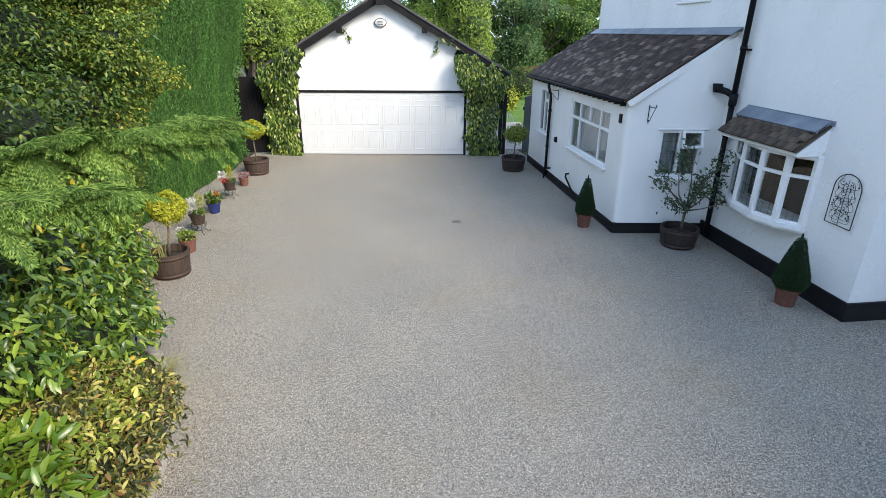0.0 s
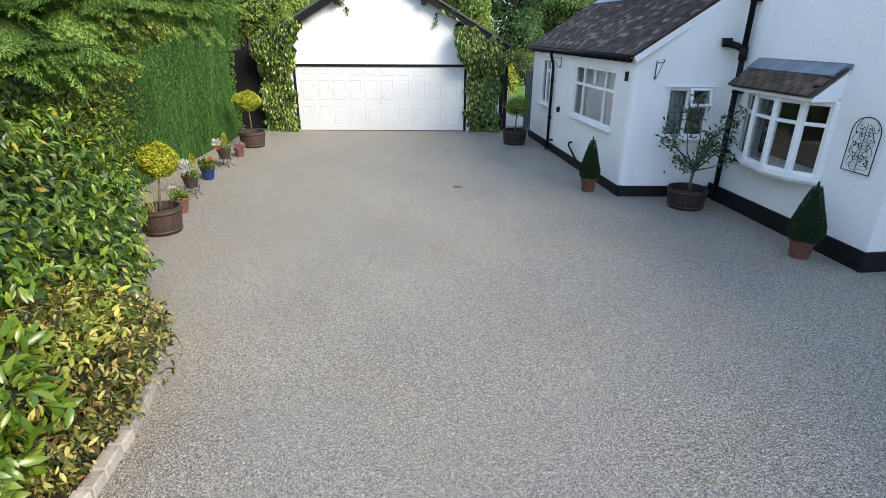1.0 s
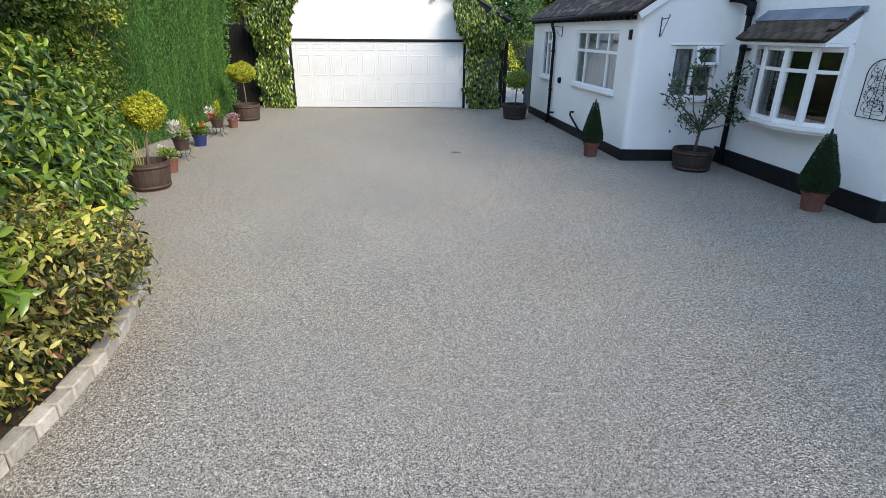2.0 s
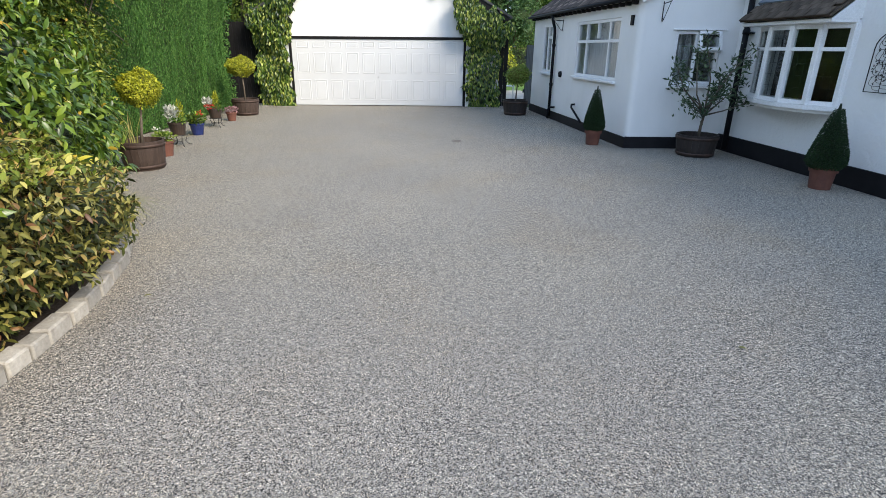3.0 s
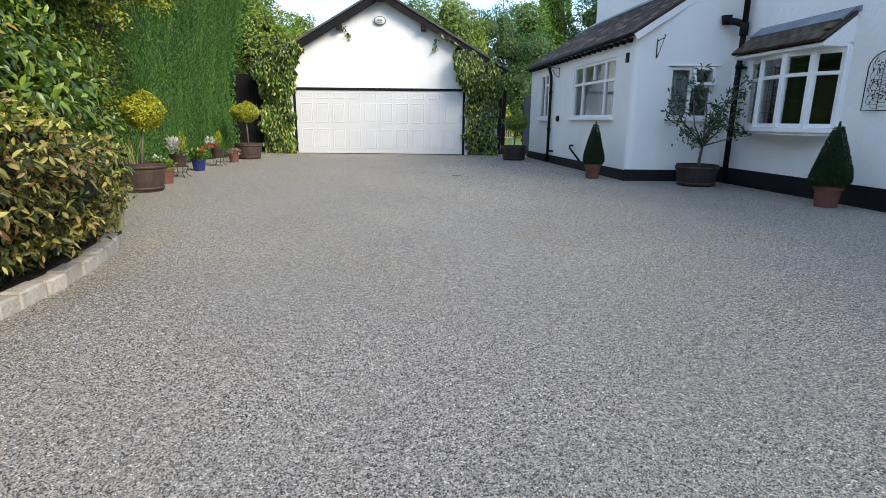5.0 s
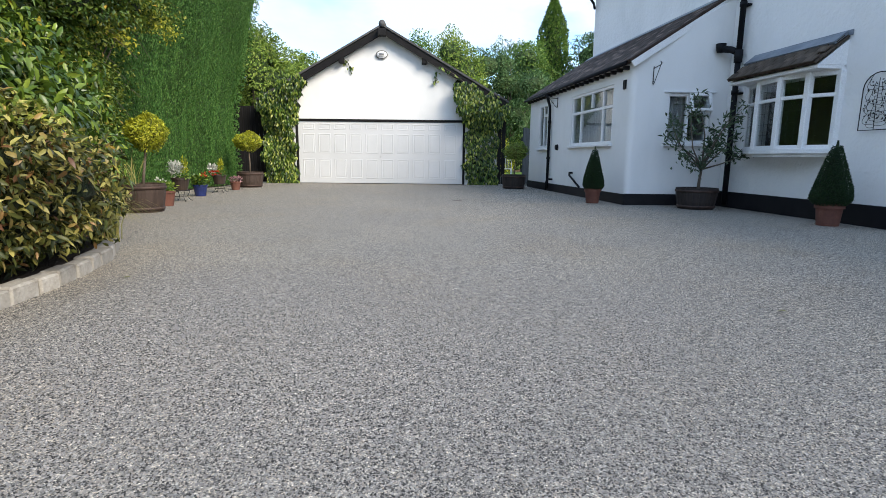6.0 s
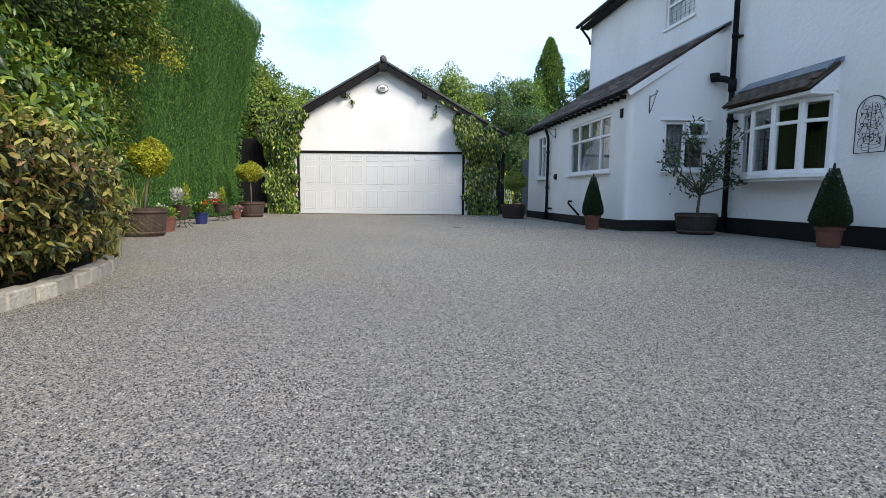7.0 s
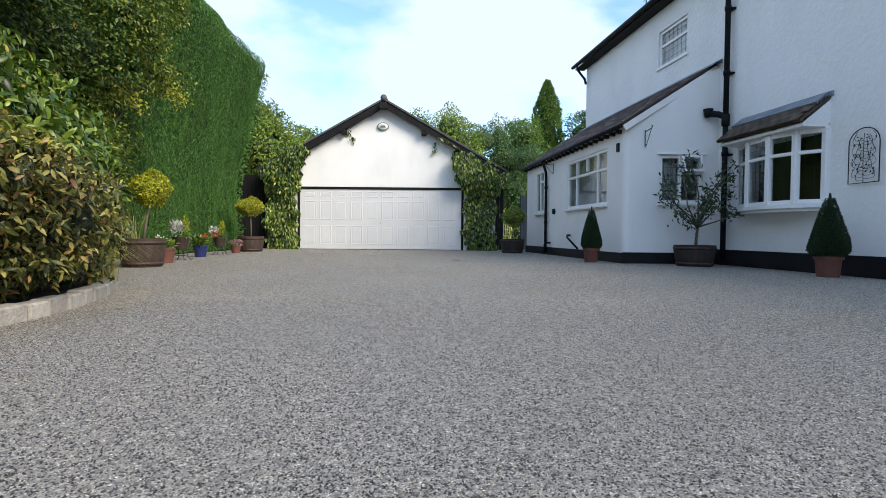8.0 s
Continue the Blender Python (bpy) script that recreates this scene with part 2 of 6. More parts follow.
M_SANDSTONE = mottled("weathered_sandstone", [(0.25, (0.18, 0.155, 0.125)), (0.45, (0.35, 0.325, 0.285)), (0.8, (0.50, 0.475, 0.43))], 9.0, 0.85, 50, 0.8, 0.010, vary=0.24)
M_LAWN = mottled("lawn_grass", [(0.3, (0.05, 0.12, 0.015)), (0.7, (0.12, 0.22, 0.03))], 1.5, 0.9, 60, 0.6, 0.02)
M_GROUND = mottled("garden_earth_and_grass", [(0.3, (0.04, 0.05, 0.02)), (0.7, (0.07, 0.10, 0.03))], 0.6, 0.95, 20, 0.6, 0.03)
M_PAVING = mottled("pale_paving", [(0.3, (0.32, 0.29, 0.25)), (0.7, (0.45, 0.42, 0.37))], 3.0, 0.85, 50, 0.3, 0.004)
M_FENCE = mottled("brown_fence_timber", [(0.3, (0.07, 0.04, 0.022)), (0.7, (0.14, 0.085, 0.05))], 3.0, 0.85, 30, 0.4, 0.006, stretch=(1, 1, 0.2))
M_GATE = mottled("dark_blue_grey_gate", [(0.3, (0.02, 0.028, 0.038)), (0.7, (0.04, 0.05, 0.065))], 3.0, 0.6, 30, 0.2, 0.004)
M_DRAIN = mottled("worn_brown_drain_iron", [(0.3, (0.09, 0.075, 0.062)), (0.7, (0.17, 0.145, 0.125))], 14.0, 0.75, 80, 0.3, 0.003)
M_METAL = mottled("grey_cast_iron", [(0.3, (0.05, 0.05, 0.05)), (0.7, (0.12, 0.115, 0.11))], 10.0, 0.6, 80, 0.3, 0.003, metal=0.5)

L_HEDGE = leaf_material("cypress_hedge_leaf", [(0.0, (0.029, 0.082, 0.019)), (0.4, (0.058, 0.156, 0.033)), (0.8, (0.099, 0.223, 0.049)), (1.0, (0.171, 0.295, 0.081))], 0.6, 0.25, 0.2, 5.0, 0.68, (1, 1, 0.22))
# darker green than the hedge's leaves: shade in its gaps, as colour
L_HEDGE_CORE = mottled("hedge_gap_shade", [(0.3, (0.020, 0.046, 0.010)), (0.7, (0.045, 0.090, 0.018))], 7.0, 0.9, 40, 1.0, 0.06, stretch=(1, 1, 0.3))
# near-black green: the shade deep between leaves, put into the fillers' colour
L_CORE = mottled("leaf_gap_shade", [(0.3, (0.006, 0.014, 0.004)), (0.7, (0.020, 0.036, 0.010))], 9.0, 0.9, 28, 1.0, 0.08)
# darker than the tree leaves, for shade painted inside the crowns
L_CORE_LIGHT = mottled("crown_gap_shade", [(0.3, (0.025, 0.05, 0.012)), (0.7, (0.06, 0.10, 0.025))], 2.5, 0.9, 9, 1.0, 0.15)
# dark gold in place of shade between the topiary's leaves
L_CORE_GOLD = mottled("golden_gap_shade", [(0.3, (0.05, 0.06, 0.008)), (0.7, (0.15, 0.16, 0.015))], 9.0, 0.9, 40, 1.0, 0.04)
L_BROWNISH = leaf_material("variegated_shrub_leaf", [(0.0, (0.022, 0.030, 0.010)), (0.28, (0.052, 0.068, 0.018)), (0.50, (0.13, 0.14, 0.034)), (0.68, (0.29, 0.27, 0.07)), (0.86, (0.52, 0.47, 0.15)), (0.94, (0.33, 0.20, 0.07)), (1.0, (0.15, 0.065, 0.035))], 0.42, 0.2, 0.3, 2.2, 0.5)
L_LAUREL = leaf_material("laurel_leaf", [(0.0, (0.022, 0.055, 0.009)), (0.38, (0.070, 0.140, 0.018)), (0.72, (0.17, 0.27, 0.035)), (0.95, (0.34, 0.44, 0.062)), (0.98, (0.525, 0.475, 0.062)), (1.0, (0.562, 0.375, 0.05))], 0.33, 0.22, 0.45, 2.4, 0.42)
L_SHOOT = leaf_material("yellow_green_shoot_leaf", [(0.0, (0.13, 0.18, 0.02)), (0.5, (0.312, 0.36, 0.035)), (1.0, (0.572, 0.528, 0.066))], 0.45, 0.3, 0.35, 2.5, 0.6)
# paler leaf colour for the variegated shrub's lit top
L_LIT_TOP = leaf_material("lit_top_leaf", [(0.0, (0.09, 0.14, 0.020)), (0.4, (0.20, 0.26, 0.035)), (0.75, (0.42, 0.42, 0.08)), (0.92, (0.58, 0.52, 0.17)), (1.0, (0.40, 0.22, 0.07))], 0.4, 0.3, 0.35, 2.0, 0.6)
L_BRIGHT = leaf_material("bright_laurel_leaf", [(0.0, (0.054, 0.119, 0.01)), (0.5, (0.114, 0.2, 0.018)), (1.0, (0.204, 0.258, 0.03))], 0.28, 0.3, 0.5)
L_MIXED = leaf_material("mixed_shrub_leaf", [(0.0, (0.031, 0.08, 0.012)), (0.45, (0.096, 0.167, 0.026)), (0.8, (0.232, 0.302, 0.045)), (0.985, (0.386, 0.412, 0.064)), (1.0, (0.515, 0.335, 0.064))], 0.45, 0.3, 0.35, 1.1, 0.45)
L_DARKSHRUB = leaf_material("dark_evergreen_leaf", [(0.0, (0.018, 0.049, 0.01)), (0.5, (0.054, 0.103, 0.015)), (0.9, (0.12, 0.178, 0.029)), (0.985, (0.239, 0.251, 0.047)), (1.0, (0.435, 0.282, 0.047))], 0.45, 0.25, 0.35, 1.1, 0.5)
L_CONIFER = leaf_material("soft_conifer_spray", [(0.0, (0.046, 0.101, 0.017)), (0.5, (0.114, 0.207, 0.036)), (1.0, (0.263, 0.363, 0.089))], 0.6, 0.3, 0.2, 4.0, 0.6)
L_IVY = leaf_material("climber_leaf", [(0.0, (0.012, 0.035, 0.008)), (0.42, (0.048, 0.105, 0.015)), (0.74, (0.17, 0.26, 0.035)), (1.0, (0.48, 0.52, 0.12))], 0.36, 0.25, 0.45, 1.6, 0.5)
L_GOLD = leaf_material("golden_topiary_leaf", [(0.0, (0.13, 0.17, 0.015)), (0.5, (0.34, 0.37, 0.025)), (1.0, (0.58, 0.57, 0.06))], 0.5, 0.3, 0.3)
L_BOX = leaf_material("dark_box_leaf", [(0.0, (0.008, 0.026, 0.010)), (0.6, (0.02, 0.05, 0.018)), (1.0, (0.04, 0.08, 0.026))], 0.5, 0.15, 0.3)
L_OLIVE = leaf_material("grey_olive_leaf", [(0.0, (0.030, 0.056, 0.027)), (0.6, (0.060, 0.101, 0.048)), (1.0, (0.120, 0.180, 0.102))], 0.45, 0.2, 0.4)
L_TREE = leaf_material("broadleaf_tree_leaf", [(0.0, (0.040, 0.105, 0.022)), (0.5, (0.110, 0.215, 0.042)), (1.0, (0.27, 0.38, 0.085))], 0.5, 0.35, 0.3, 0.7, 0.5)
L_TREE_LIGHT = leaf_material("light_tree_leaf", [(0.0, (0.085, 0.160, 0.024)), (0.5, (0.200, 0.305, 0.048)), (1.0, (0.36, 0.44, 0.09))], 0.5, 0.35, 0.3, 0.8, 0.55)
L_TREE_DARK = leaf_material("dark_tree_leaf", [(0.0, (0.032, 0.080, 0.029)), (0.6, (0.080, 0.160, 0.056)), (1.0, (0.160, 0.256, 0.096))], 0.5, 0.3, 0.3)
L_SILVER = leaf_material("silver_foliage", [(0.0, (0.36, 0.38, 0.36)), (1.0, (0.72, 0.73, 0.70))], 0.7, 0.2, 0.2)
L_RED = leaf_material("red_petals", [(0.0, (0.42, 0.02, 0.012)), (1.0, (0.65, 0.06, 0.03))], 0.5, 0.3, 0.3)
L_PINK = leaf_material("dusky_pink_petals", [(0.0, (0.26, 0.12, 0.14)), (1.0, (0.50, 0.34, 0.36))], 0.6, 0.3, 0.3)
L_WHITE = leaf_material("white_petals", [(0.0, (0.60, 0.60, 0.54)), (1.0, (0.82, 0.82, 0.76))], 0.6, 0.3, 0.3)
L_GRASS = leaf_material("straw_green_blades", [(0.0, (0.14, 0.17, 0.04)), (0.6, (0.30, 0.30, 0.09)), (1.0, (0.46, 0.40, 0.17))], 0.5, 0.3, 0.3)


# ---------------------------------------------------------------- mesh helpers
class Build:
    """Collects vertices and faces for one mesh."""

    def __init__(self):
        self.v, self.f = [], []

    def face_set(self, verts, faces):
        n = len(self.v)
        self.v += [tuple(p) for p in verts]
        self.f += [tuple(i + n for i in f) for f in faces]
        return self

    def box(self, x0, y0, z0, x1, y1, z1, m=None):
        p = [Vector((x, y, z)) for z in (z0, z1) for x, y in ((x0, y0), (x1, y0), (x1, y1), (x0, y1))]
        if m is not None:
            p = [m @ q for q in p]
        return self.face_set(p, [(3, 2, 1, 0), (4, 5, 6, 7), (0, 1, 5, 4), (1, 2, 6, 5), (2, 3, 7, 6), (3, 0, 4, 7)])

    def rbox(self, x0, y0, z0, x1, y1, z1, r, m=None):
        """A box with its edges taken off by r."""
        bm = bmesh.new()
        bmesh.ops.create_cube(bm, size=1.0)
        for q in bm.verts:
            q.co = Vector(((x0 + x1) / 2 + q.co.x * (x1 - x0), (y0 + y1) / 2 + q.co.y * (y1 - y0), (z0 + z1) / 2 + q.co.z * (z1 - z0)))
        bmesh.ops.bevel(bm, geom=bm.edges[:], offset=r, segments=1, affect="EDGES", profile=0.5)
        bm.verts.index_update()
        vs = [(m @ q.co) if m is not None else q.co.copy() for q in bm.verts]
        fs = [[q.index for q in f.verts] for f in bm.faces]
        bm.free()
        return self.face_set(vs, fs)

    def prism(self, poly, d, m=None):
        """A flat outline of points, made thick along the vector d."""
        n = len(poly)
        a = [Vector(p) for p in poly]
        b = [p + Vector(d) for p in a]
        vs = a + b
        if m is not None:
            vs = [m @ q for q in vs]
        return self.face_set(vs, [tuple(range(n))[::-1], tuple(range(n, 2 * n))] + [(i, (i + 1) % n, n + (i + 1) % n, n + i) for i in range(n)])

    def lathe(self, profile, cx=0, cy=0, cz=0, n=24, close=True):
        """Turns (radius, height) pairs round an upright axis."""
        vs = [(cx + r * math.cos(2 * math.pi * i / n), cy + r * math.sin(2 * math.pi * i / n), cz + z) for r, z in profile for i in range(n)]
        fs = [(j * n + i, j * n + (i + 1) % n, (j + 1) * n + (i + 1) % n, (j + 1) * n + i) for j in range(len(profile) - 1) for i in range(n)]
        if close:
            fs += [tuple(range(n))[::-1], tuple(range((len(profile) - 1) * n, len(profile) * n))]
        return self.face_set(vs, fs)

    def tube(self, pts, radii, n=8):
        pts = [Vector(p) for p in pts]
        if isinstance(radii, (int, float)):
            radii = [radii] * len(pts)
        vs, side = [], None
        for i, p in enumerate(pts):
            d = (pts[min(i + 1, len(pts) - 1)] - pts[max(i - 1, 0)]).normalized()
            if side is None:
                side = d.orthogonal().normalized()
            side = (side - d * side.dot(d)).normalized()
            up = d.cross(side)
            vs += [p + (side * math.cos(2 * math.pi * k / n) + up * math.sin(2 * math.pi * k / n)) * radii[i] for k in range(n)]
        fs = [(j * n + k, j * n + (k + 1) % n, (j + 1) * n + (k + 1) % n, (j + 1) * n + k) for j in range(len(pts) - 1) for k in range(n)]
        fs += [tuple(range(n))[::-1], tuple(range((len(pts) - 1) * n, len(pts) * n))]
        return self.face_set(vs, fs)

    def weld(self):
        """Makes one vertex of those that coincide, and drops faces met twice."""
        seen, index = {}, []
        for p in self.v:
            index.append(seen.setdefault(tuple(round(c, 5) for c in p), len(seen)))
        self.v, self.f = list(seen), [tuple(index[i] for i in f) for f in self.f]
        return self

    def ring(self, m, x0, z0, x1, z1, w, y0, y1):
        """A rectangular frame of one piece, with its bars w wide."""
        o = [(x0, z0), (x1, z0), (x1, z1), (x0, z1)]
        i = [(x0 + w, z0 + w), (x1 - w, z0 + w), (x1 - w, z1 - w), (x0 + w, z1 - w)]
        e = 0.006
        ob = [(x0 + e, z0 + e), (x1 - e, z0 + e), (x1 - e, z1 - e), (x0 + e, z1 - e)]
        ib = [(x0 + w - e, z0 + w - e), (x1 - w + e, z0 + w - e), (x1 - w + e, z1 - w + e), (x0 + w - e, z1 - w + e)]
        loops = [(o, y0), (o, y1 - e), (ob, y1), (ib, y1), (i, y1 - e), (i, y0)]
        vs = [m @ Vector((x, y, z)) for lp, y in loops for x, z in lp]
        k = len(loops)
        return self.face_set(vs, [(j * 4 + a, j * 4 + (a + 1) % 4, ((j + 1) % k) * 4 + (a + 1) % 4, ((j + 1) % k) * 4 + a) for j in range(k) for a in range(4)])

    def mesh(self, name, material, smooth=False):
        me = bpy.data.meshes.new(name)
        me.from_pydata(self.v, [], self.f)
        me.materials.append(material)
        if smooth:
            me.polygons.foreach_set("use_smooth", [True] * len(me.polygons))
        me.validate()
        return me


def thing(name, label, category, at=(0, 0, 0), group="", kind=""):
    """An Empty at a thing's base."""
    ob = new(name)
    ob.empty_display_size = 0.1
    ob.matrix_basis = Matrix.Translation(at)
    return tagged(ob, label, category, group, kind)


def part(name, b, material, parent=None, label="", smooth=False):
    """One mesh object under a thing or a part; its coordinates are those of the thing at its base."""
    ob = new(name, b.mesh(name, material, smooth) if isinstance(b, Build) else b)
    ob.parent = parent
    return tagged(ob, label)


def structure(name, b, material, label, category):
    return tagged(part(name, b, material), label, category, kind="structure")


def arrays_to_mesh(name, verts, faces, material):
    """verts (n, 3) and triangles (m, 3), written at once."""
    me = bpy.data.meshes.new(name)
    me.vertices.add(len(verts))
    me.vertices.foreach_set("co", np.asarray(verts, dtype=np.float32).ravel())
    me.loops.add(faces.size)
    me.loops.foreach_set("vertex_index", faces.astype(np.int32).ravel())
    me.polygons.add(len(faces))
    me.polygons.foreach_set("loop_start", np.arange(0, faces.size, 3, dtype=np.int32))
    me.polygons.foreach_set("loop_total", np.full(len(faces), 3, dtype=np.int32))
    me.materials.append(material)
    me.update(calc_edges=True)
    return me


def unit(a):
    return a / np.maximum(np.linalg.norm(a, axis=1, keepdims=True), 1e-9)


def leaf_mesh(name, pos, axis, face, length, width, material, fold=0.15, curl=0.2, simple=False):
    """Leaves at pos that point along axis and turn their upper side to face."""
    n = len(pos)
    a = unit(axis)
    s = unit(np.cross(a, face) + 1e-6)
    u = np.cross(s, a)
    length = np.broadcast_to(length, (n,))[:, None]
    width = np.broadcast_to(width, (n,))[:, None]
    if simple:
        v = np.stack([pos, pos + a * length * 0.5 - s * width / 2 + u * width * fold, pos + a * length - u * length * curl,
                      pos + a * length * 0.5 + s * width / 2 + u * width * fold], axis=1)
        t = np.array([[0, 1, 2], [0, 2, 3]])
    else:
        mid = pos + a * length * 0.5
        v = np.stack([pos, pos + a * length * 0.28 - s * width * 0.42 + u * width * fold, pos + a * length * 0.66 - s * width * 0.40 + u * width * fold - u * length * curl * 0.35,
                      pos + a * length - u * length * curl, pos + a * length * 0.66 + s * width * 0.40 + u * width * fold - u * length * curl * 0.35,
                      pos + a * length * 0.28 + s * width * 0.42 + u * width * fold, mid], axis=1)
        t = np.array([[0, 1, 6], [1, 2, 6], [2, 3, 6], [3, 4, 6], [4, 5, 6], [5, 0, 6]])
    k = v.shape[1]
    f = (np.arange(n)[:, None, None] * k + t[None]).reshape(-1, 3)
    return arrays_to_mesh(name, v.reshape(-1, 3), f, material)


def blob_points(blobs, count, rng, depth=0.3, rough=0.2, low=-0.75):
    """Points and outward directions over a clump of uneven rounded masses."""
    b = np.array(blobs, dtype=float)
    area = (b[:, 3] * b[:, 4] + b[:, 4] * b[:, 5] + b[:, 3] * b[:, 5])
    pick = rng.choice(len(b), size=count * 2, p=area / area.sum())
    d = unit(rng.normal(size=(count * 2, 3)))
    d[:, 2] = np.where(d[:, 2] < low, -d[:, 2], d[:, 2])
    c, r = b[pick, :3], b[pick, 3:6]
    ph = pick[:, None] * 1.7
    w = np.sin(d * 5.3 + ph + 0.7).sum(1) * 0.33 + np.sin(d[:, [1, 2, 0]] * 11.0 + ph * 2.1).sum(1) * 0.2
    k = 1 + rough * w - depth * rng.random(count * 2) ** 2
    p = c + d * r * k[:, None]
    keep = np.ones(len(p), bool)
    for i in range(len(b)):
        q = ((p - b[i, :3]) / b[i, 3:6])
        keep &= (np.linalg.norm(q, axis=1) > 0.72) | (pick == i)
    keep &= p[:, 2] > 0.02
    return p[keep][:count], unit(d / r)[keep][:count]


def foliage(name, blobs, count, length, width, material, parent, seed, droop=0.35, depth=0.3, rough=0.2, simple=False, label="", curl=0.2, upface=0.6, low=-0.75):
    rng = np.random.default_rng(seed)
    p, nrm = blob_points(blobs, count, rng, depth, rough, low)
    ax = nrm * 0.7 + rng.normal(size=p.shape) * 0.55 + np.array([0, 0, -droop])
    fc = nrm + np.array([0, 0, upface]) + rng.normal(size=p.shape) * 0.35
    size = rng.uniform(0.6, 1.15, len(p))
    return part(name, leaf_mesh(name, p - unit(ax) * length * 0.4, ax, fc, length * size, width * size, material, simple=simple, curl=curl), material, parent, label)


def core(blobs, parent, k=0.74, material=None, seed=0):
    """Filler for inner twigs and leaves, its dark colour standing in for shade."""
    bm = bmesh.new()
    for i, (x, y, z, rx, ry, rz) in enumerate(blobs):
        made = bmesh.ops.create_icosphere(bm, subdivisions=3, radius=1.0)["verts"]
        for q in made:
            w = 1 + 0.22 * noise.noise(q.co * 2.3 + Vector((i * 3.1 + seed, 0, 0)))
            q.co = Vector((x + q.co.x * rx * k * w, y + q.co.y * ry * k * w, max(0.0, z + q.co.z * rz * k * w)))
    me = bpy.data.meshes.new("shade_filler")
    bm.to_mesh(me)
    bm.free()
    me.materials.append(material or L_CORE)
    ob = new("shade_filler", me)
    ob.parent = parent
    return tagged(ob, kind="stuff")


def branches(parent, base, tips, r0, material=None, name="stem", seed=0, n=6, fork=0.35):
    """A tapered trunk that splits into limbs towards the tips."""
    rnd = random.Random(seed)
    b = Build()
    base = Vector(base)
    mid = sum((Vector(t) for t in tips), Vector()) / len(tips)
    top = base.lerp(mid, fork)
    b.tube([base, base.lerp(top, 0.5) + Vector((rnd.uniform(-1, 1), rnd.uniform(-1, 1), 0)) * r0 * 0.8, top], [r0 * 1.25, r0, r0 * 0.8], 10)
    stem = part(name, b, material or M_BARK, parent, smooth=True)
    for t in tips:
        t = Vector(t)
        m1 = top.lerp(t, 0.4) + Vector((rnd.uniform(-1, 1), rnd.uniform(-1, 1), rnd.uniform(-0.5, 1))) * (t - top).length * 0.12
        limb = Build().tube([top, m1, top.lerp(t, 0.75) + (m1 - top.lerp(t, 0.4)) * 0.6, t], [r0 * 0.75, r0 * 0.5, r0 * 0.3, r0 * 0.1], n)
        part("limb", limb, material or M_BARK, stem, smooth=True)
    return stem

# ---------------------------------------------------------------- ground
structure("ground", Build().face_set([(-400, -400, -0.03), (400, -400, -0.03), (400, 400, -0.03), (-400, 400, -0.03)], [(0, 1, 2, 3)]),
          M_GROUND, "earth and rough grass round the drive", "ground")

KERB = [(-2.5, -10.4), (-1.85, -10.9), (-1.42, -11.22), (-1.10, -11.68), (-0.90, -12.06), (-0.70, -12.50), (-0.585, -12.95), (-0.51, -13.35), (-0.475, -13.75),
        (-0.467, -14.25), (-0.5, -15.0), (-0.65, -16.0), (-0.8, -17.5), (-0.9, -19.5)]


def kerb_at(d, off=0.0):
    """The place at d metres along the kerb's line, off metres to the bed's side, and the line's heading."""
    for (x0, y0), (x1, y1) in zip(KERB, KERB[1:]):
        ln = math.hypot(x1 - x0, y1 - y0)
        if d <= ln:
            k, h = d / ln, math.atan2(y1 - y0, x1 - x0)
            return x0 + (x1 - x0) * k + math.sin(h) * off, y0 + (y1 - y0) * k - math.cos(h) * off, h
        d -= ln
    return x1 + math.sin(h) * off, y1 - math.cos(h) * off, h


drive_edge = [(-4.6, 0.6), (-4.6, -9.6)] + KERB + [(-0.9, -24), (14, -24), (14, -9.9), (7.6, -9.9), (7.3, -6.4), (5.6, -6.4), (4.3, 0.8), (4.3, 4.0), (3.4, 4.0), (3.4, 0.6)]
driveway = structure("driveway", Build().prism([(x, y, 0.0) for x, y in drive_edge][::-1], (0, 0, -0.06)), M_GRAVEL,
          "pale grey resin-bound gravel driveway", "driveway")


def chippings(parent, x0, y0, x1, y1, pitch, fade, seed):
    """Stone chippings set in the resin, proud of it by a few millimetres; they thin out towards the edges of the stretch."""
    rng = np.random.default_rng(seed)
    nx, ny = int((x1 - x0) / pitch), int((y1 - y0) / (pitch * 0.866))
    gx, gy = np.meshgrid(np.arange(nx), np.arange(ny))
    x = (x0 + (gx + 0.5 * (gy % 2)) * pitch).ravel()
    y = (y0 + gy * pitch * 0.866).ravel()
    edge = np.minimum(np.minimum(x - x0, x1 - x), y1 - y)
    keep = rng.random(len(x)) < np.clip(edge / fade, 0.0, 1.0)
    x, y = x[keep], y[keep]
    n = len(x)
    x, y = x + rng.uniform(-0.36, 0.36, n) * pitch, y + rng.uniform(-0.36, 0.36, n) * pitch
    r = pitch * rng.uniform(0.38, 0.66, n)
    turn = rng.uniform(0, 6.283, n)
    v = np.empty((n, 6, 3))
    for k in range(5):
        a = turn + (k + rng.uniform(-0.25, 0.25, n)) * 1.2566
        q = r * rng.uniform(0.8, 1.15, n)
        v[:, k] = np.stack([x + q * np.cos(a), y + q * np.sin(a), np.full(n, -0.0006)], 1)
    v[:, 5] = np.stack([x + rng.uniform(-0.3, 0.3, n) * r, y + rng.uniform(-0.3, 0.3, n) * r, r * rng.uniform(0.45, 0.95, n)], 1)
    t = np.array([[0, 1, 5], [1, 2, 5], [2, 3, 5], [3, 4, 5], [4, 0, 5]])
    f = (np.arange(n)[:, None, None] * 6 + t[None]).reshape(-1, 3)
    return tagged(part("stone_chippings", arrays_to_mesh("stone_chippings", v.reshape(-1, 3), f, M_STONES), M_STONES, parent), kind="stuff")


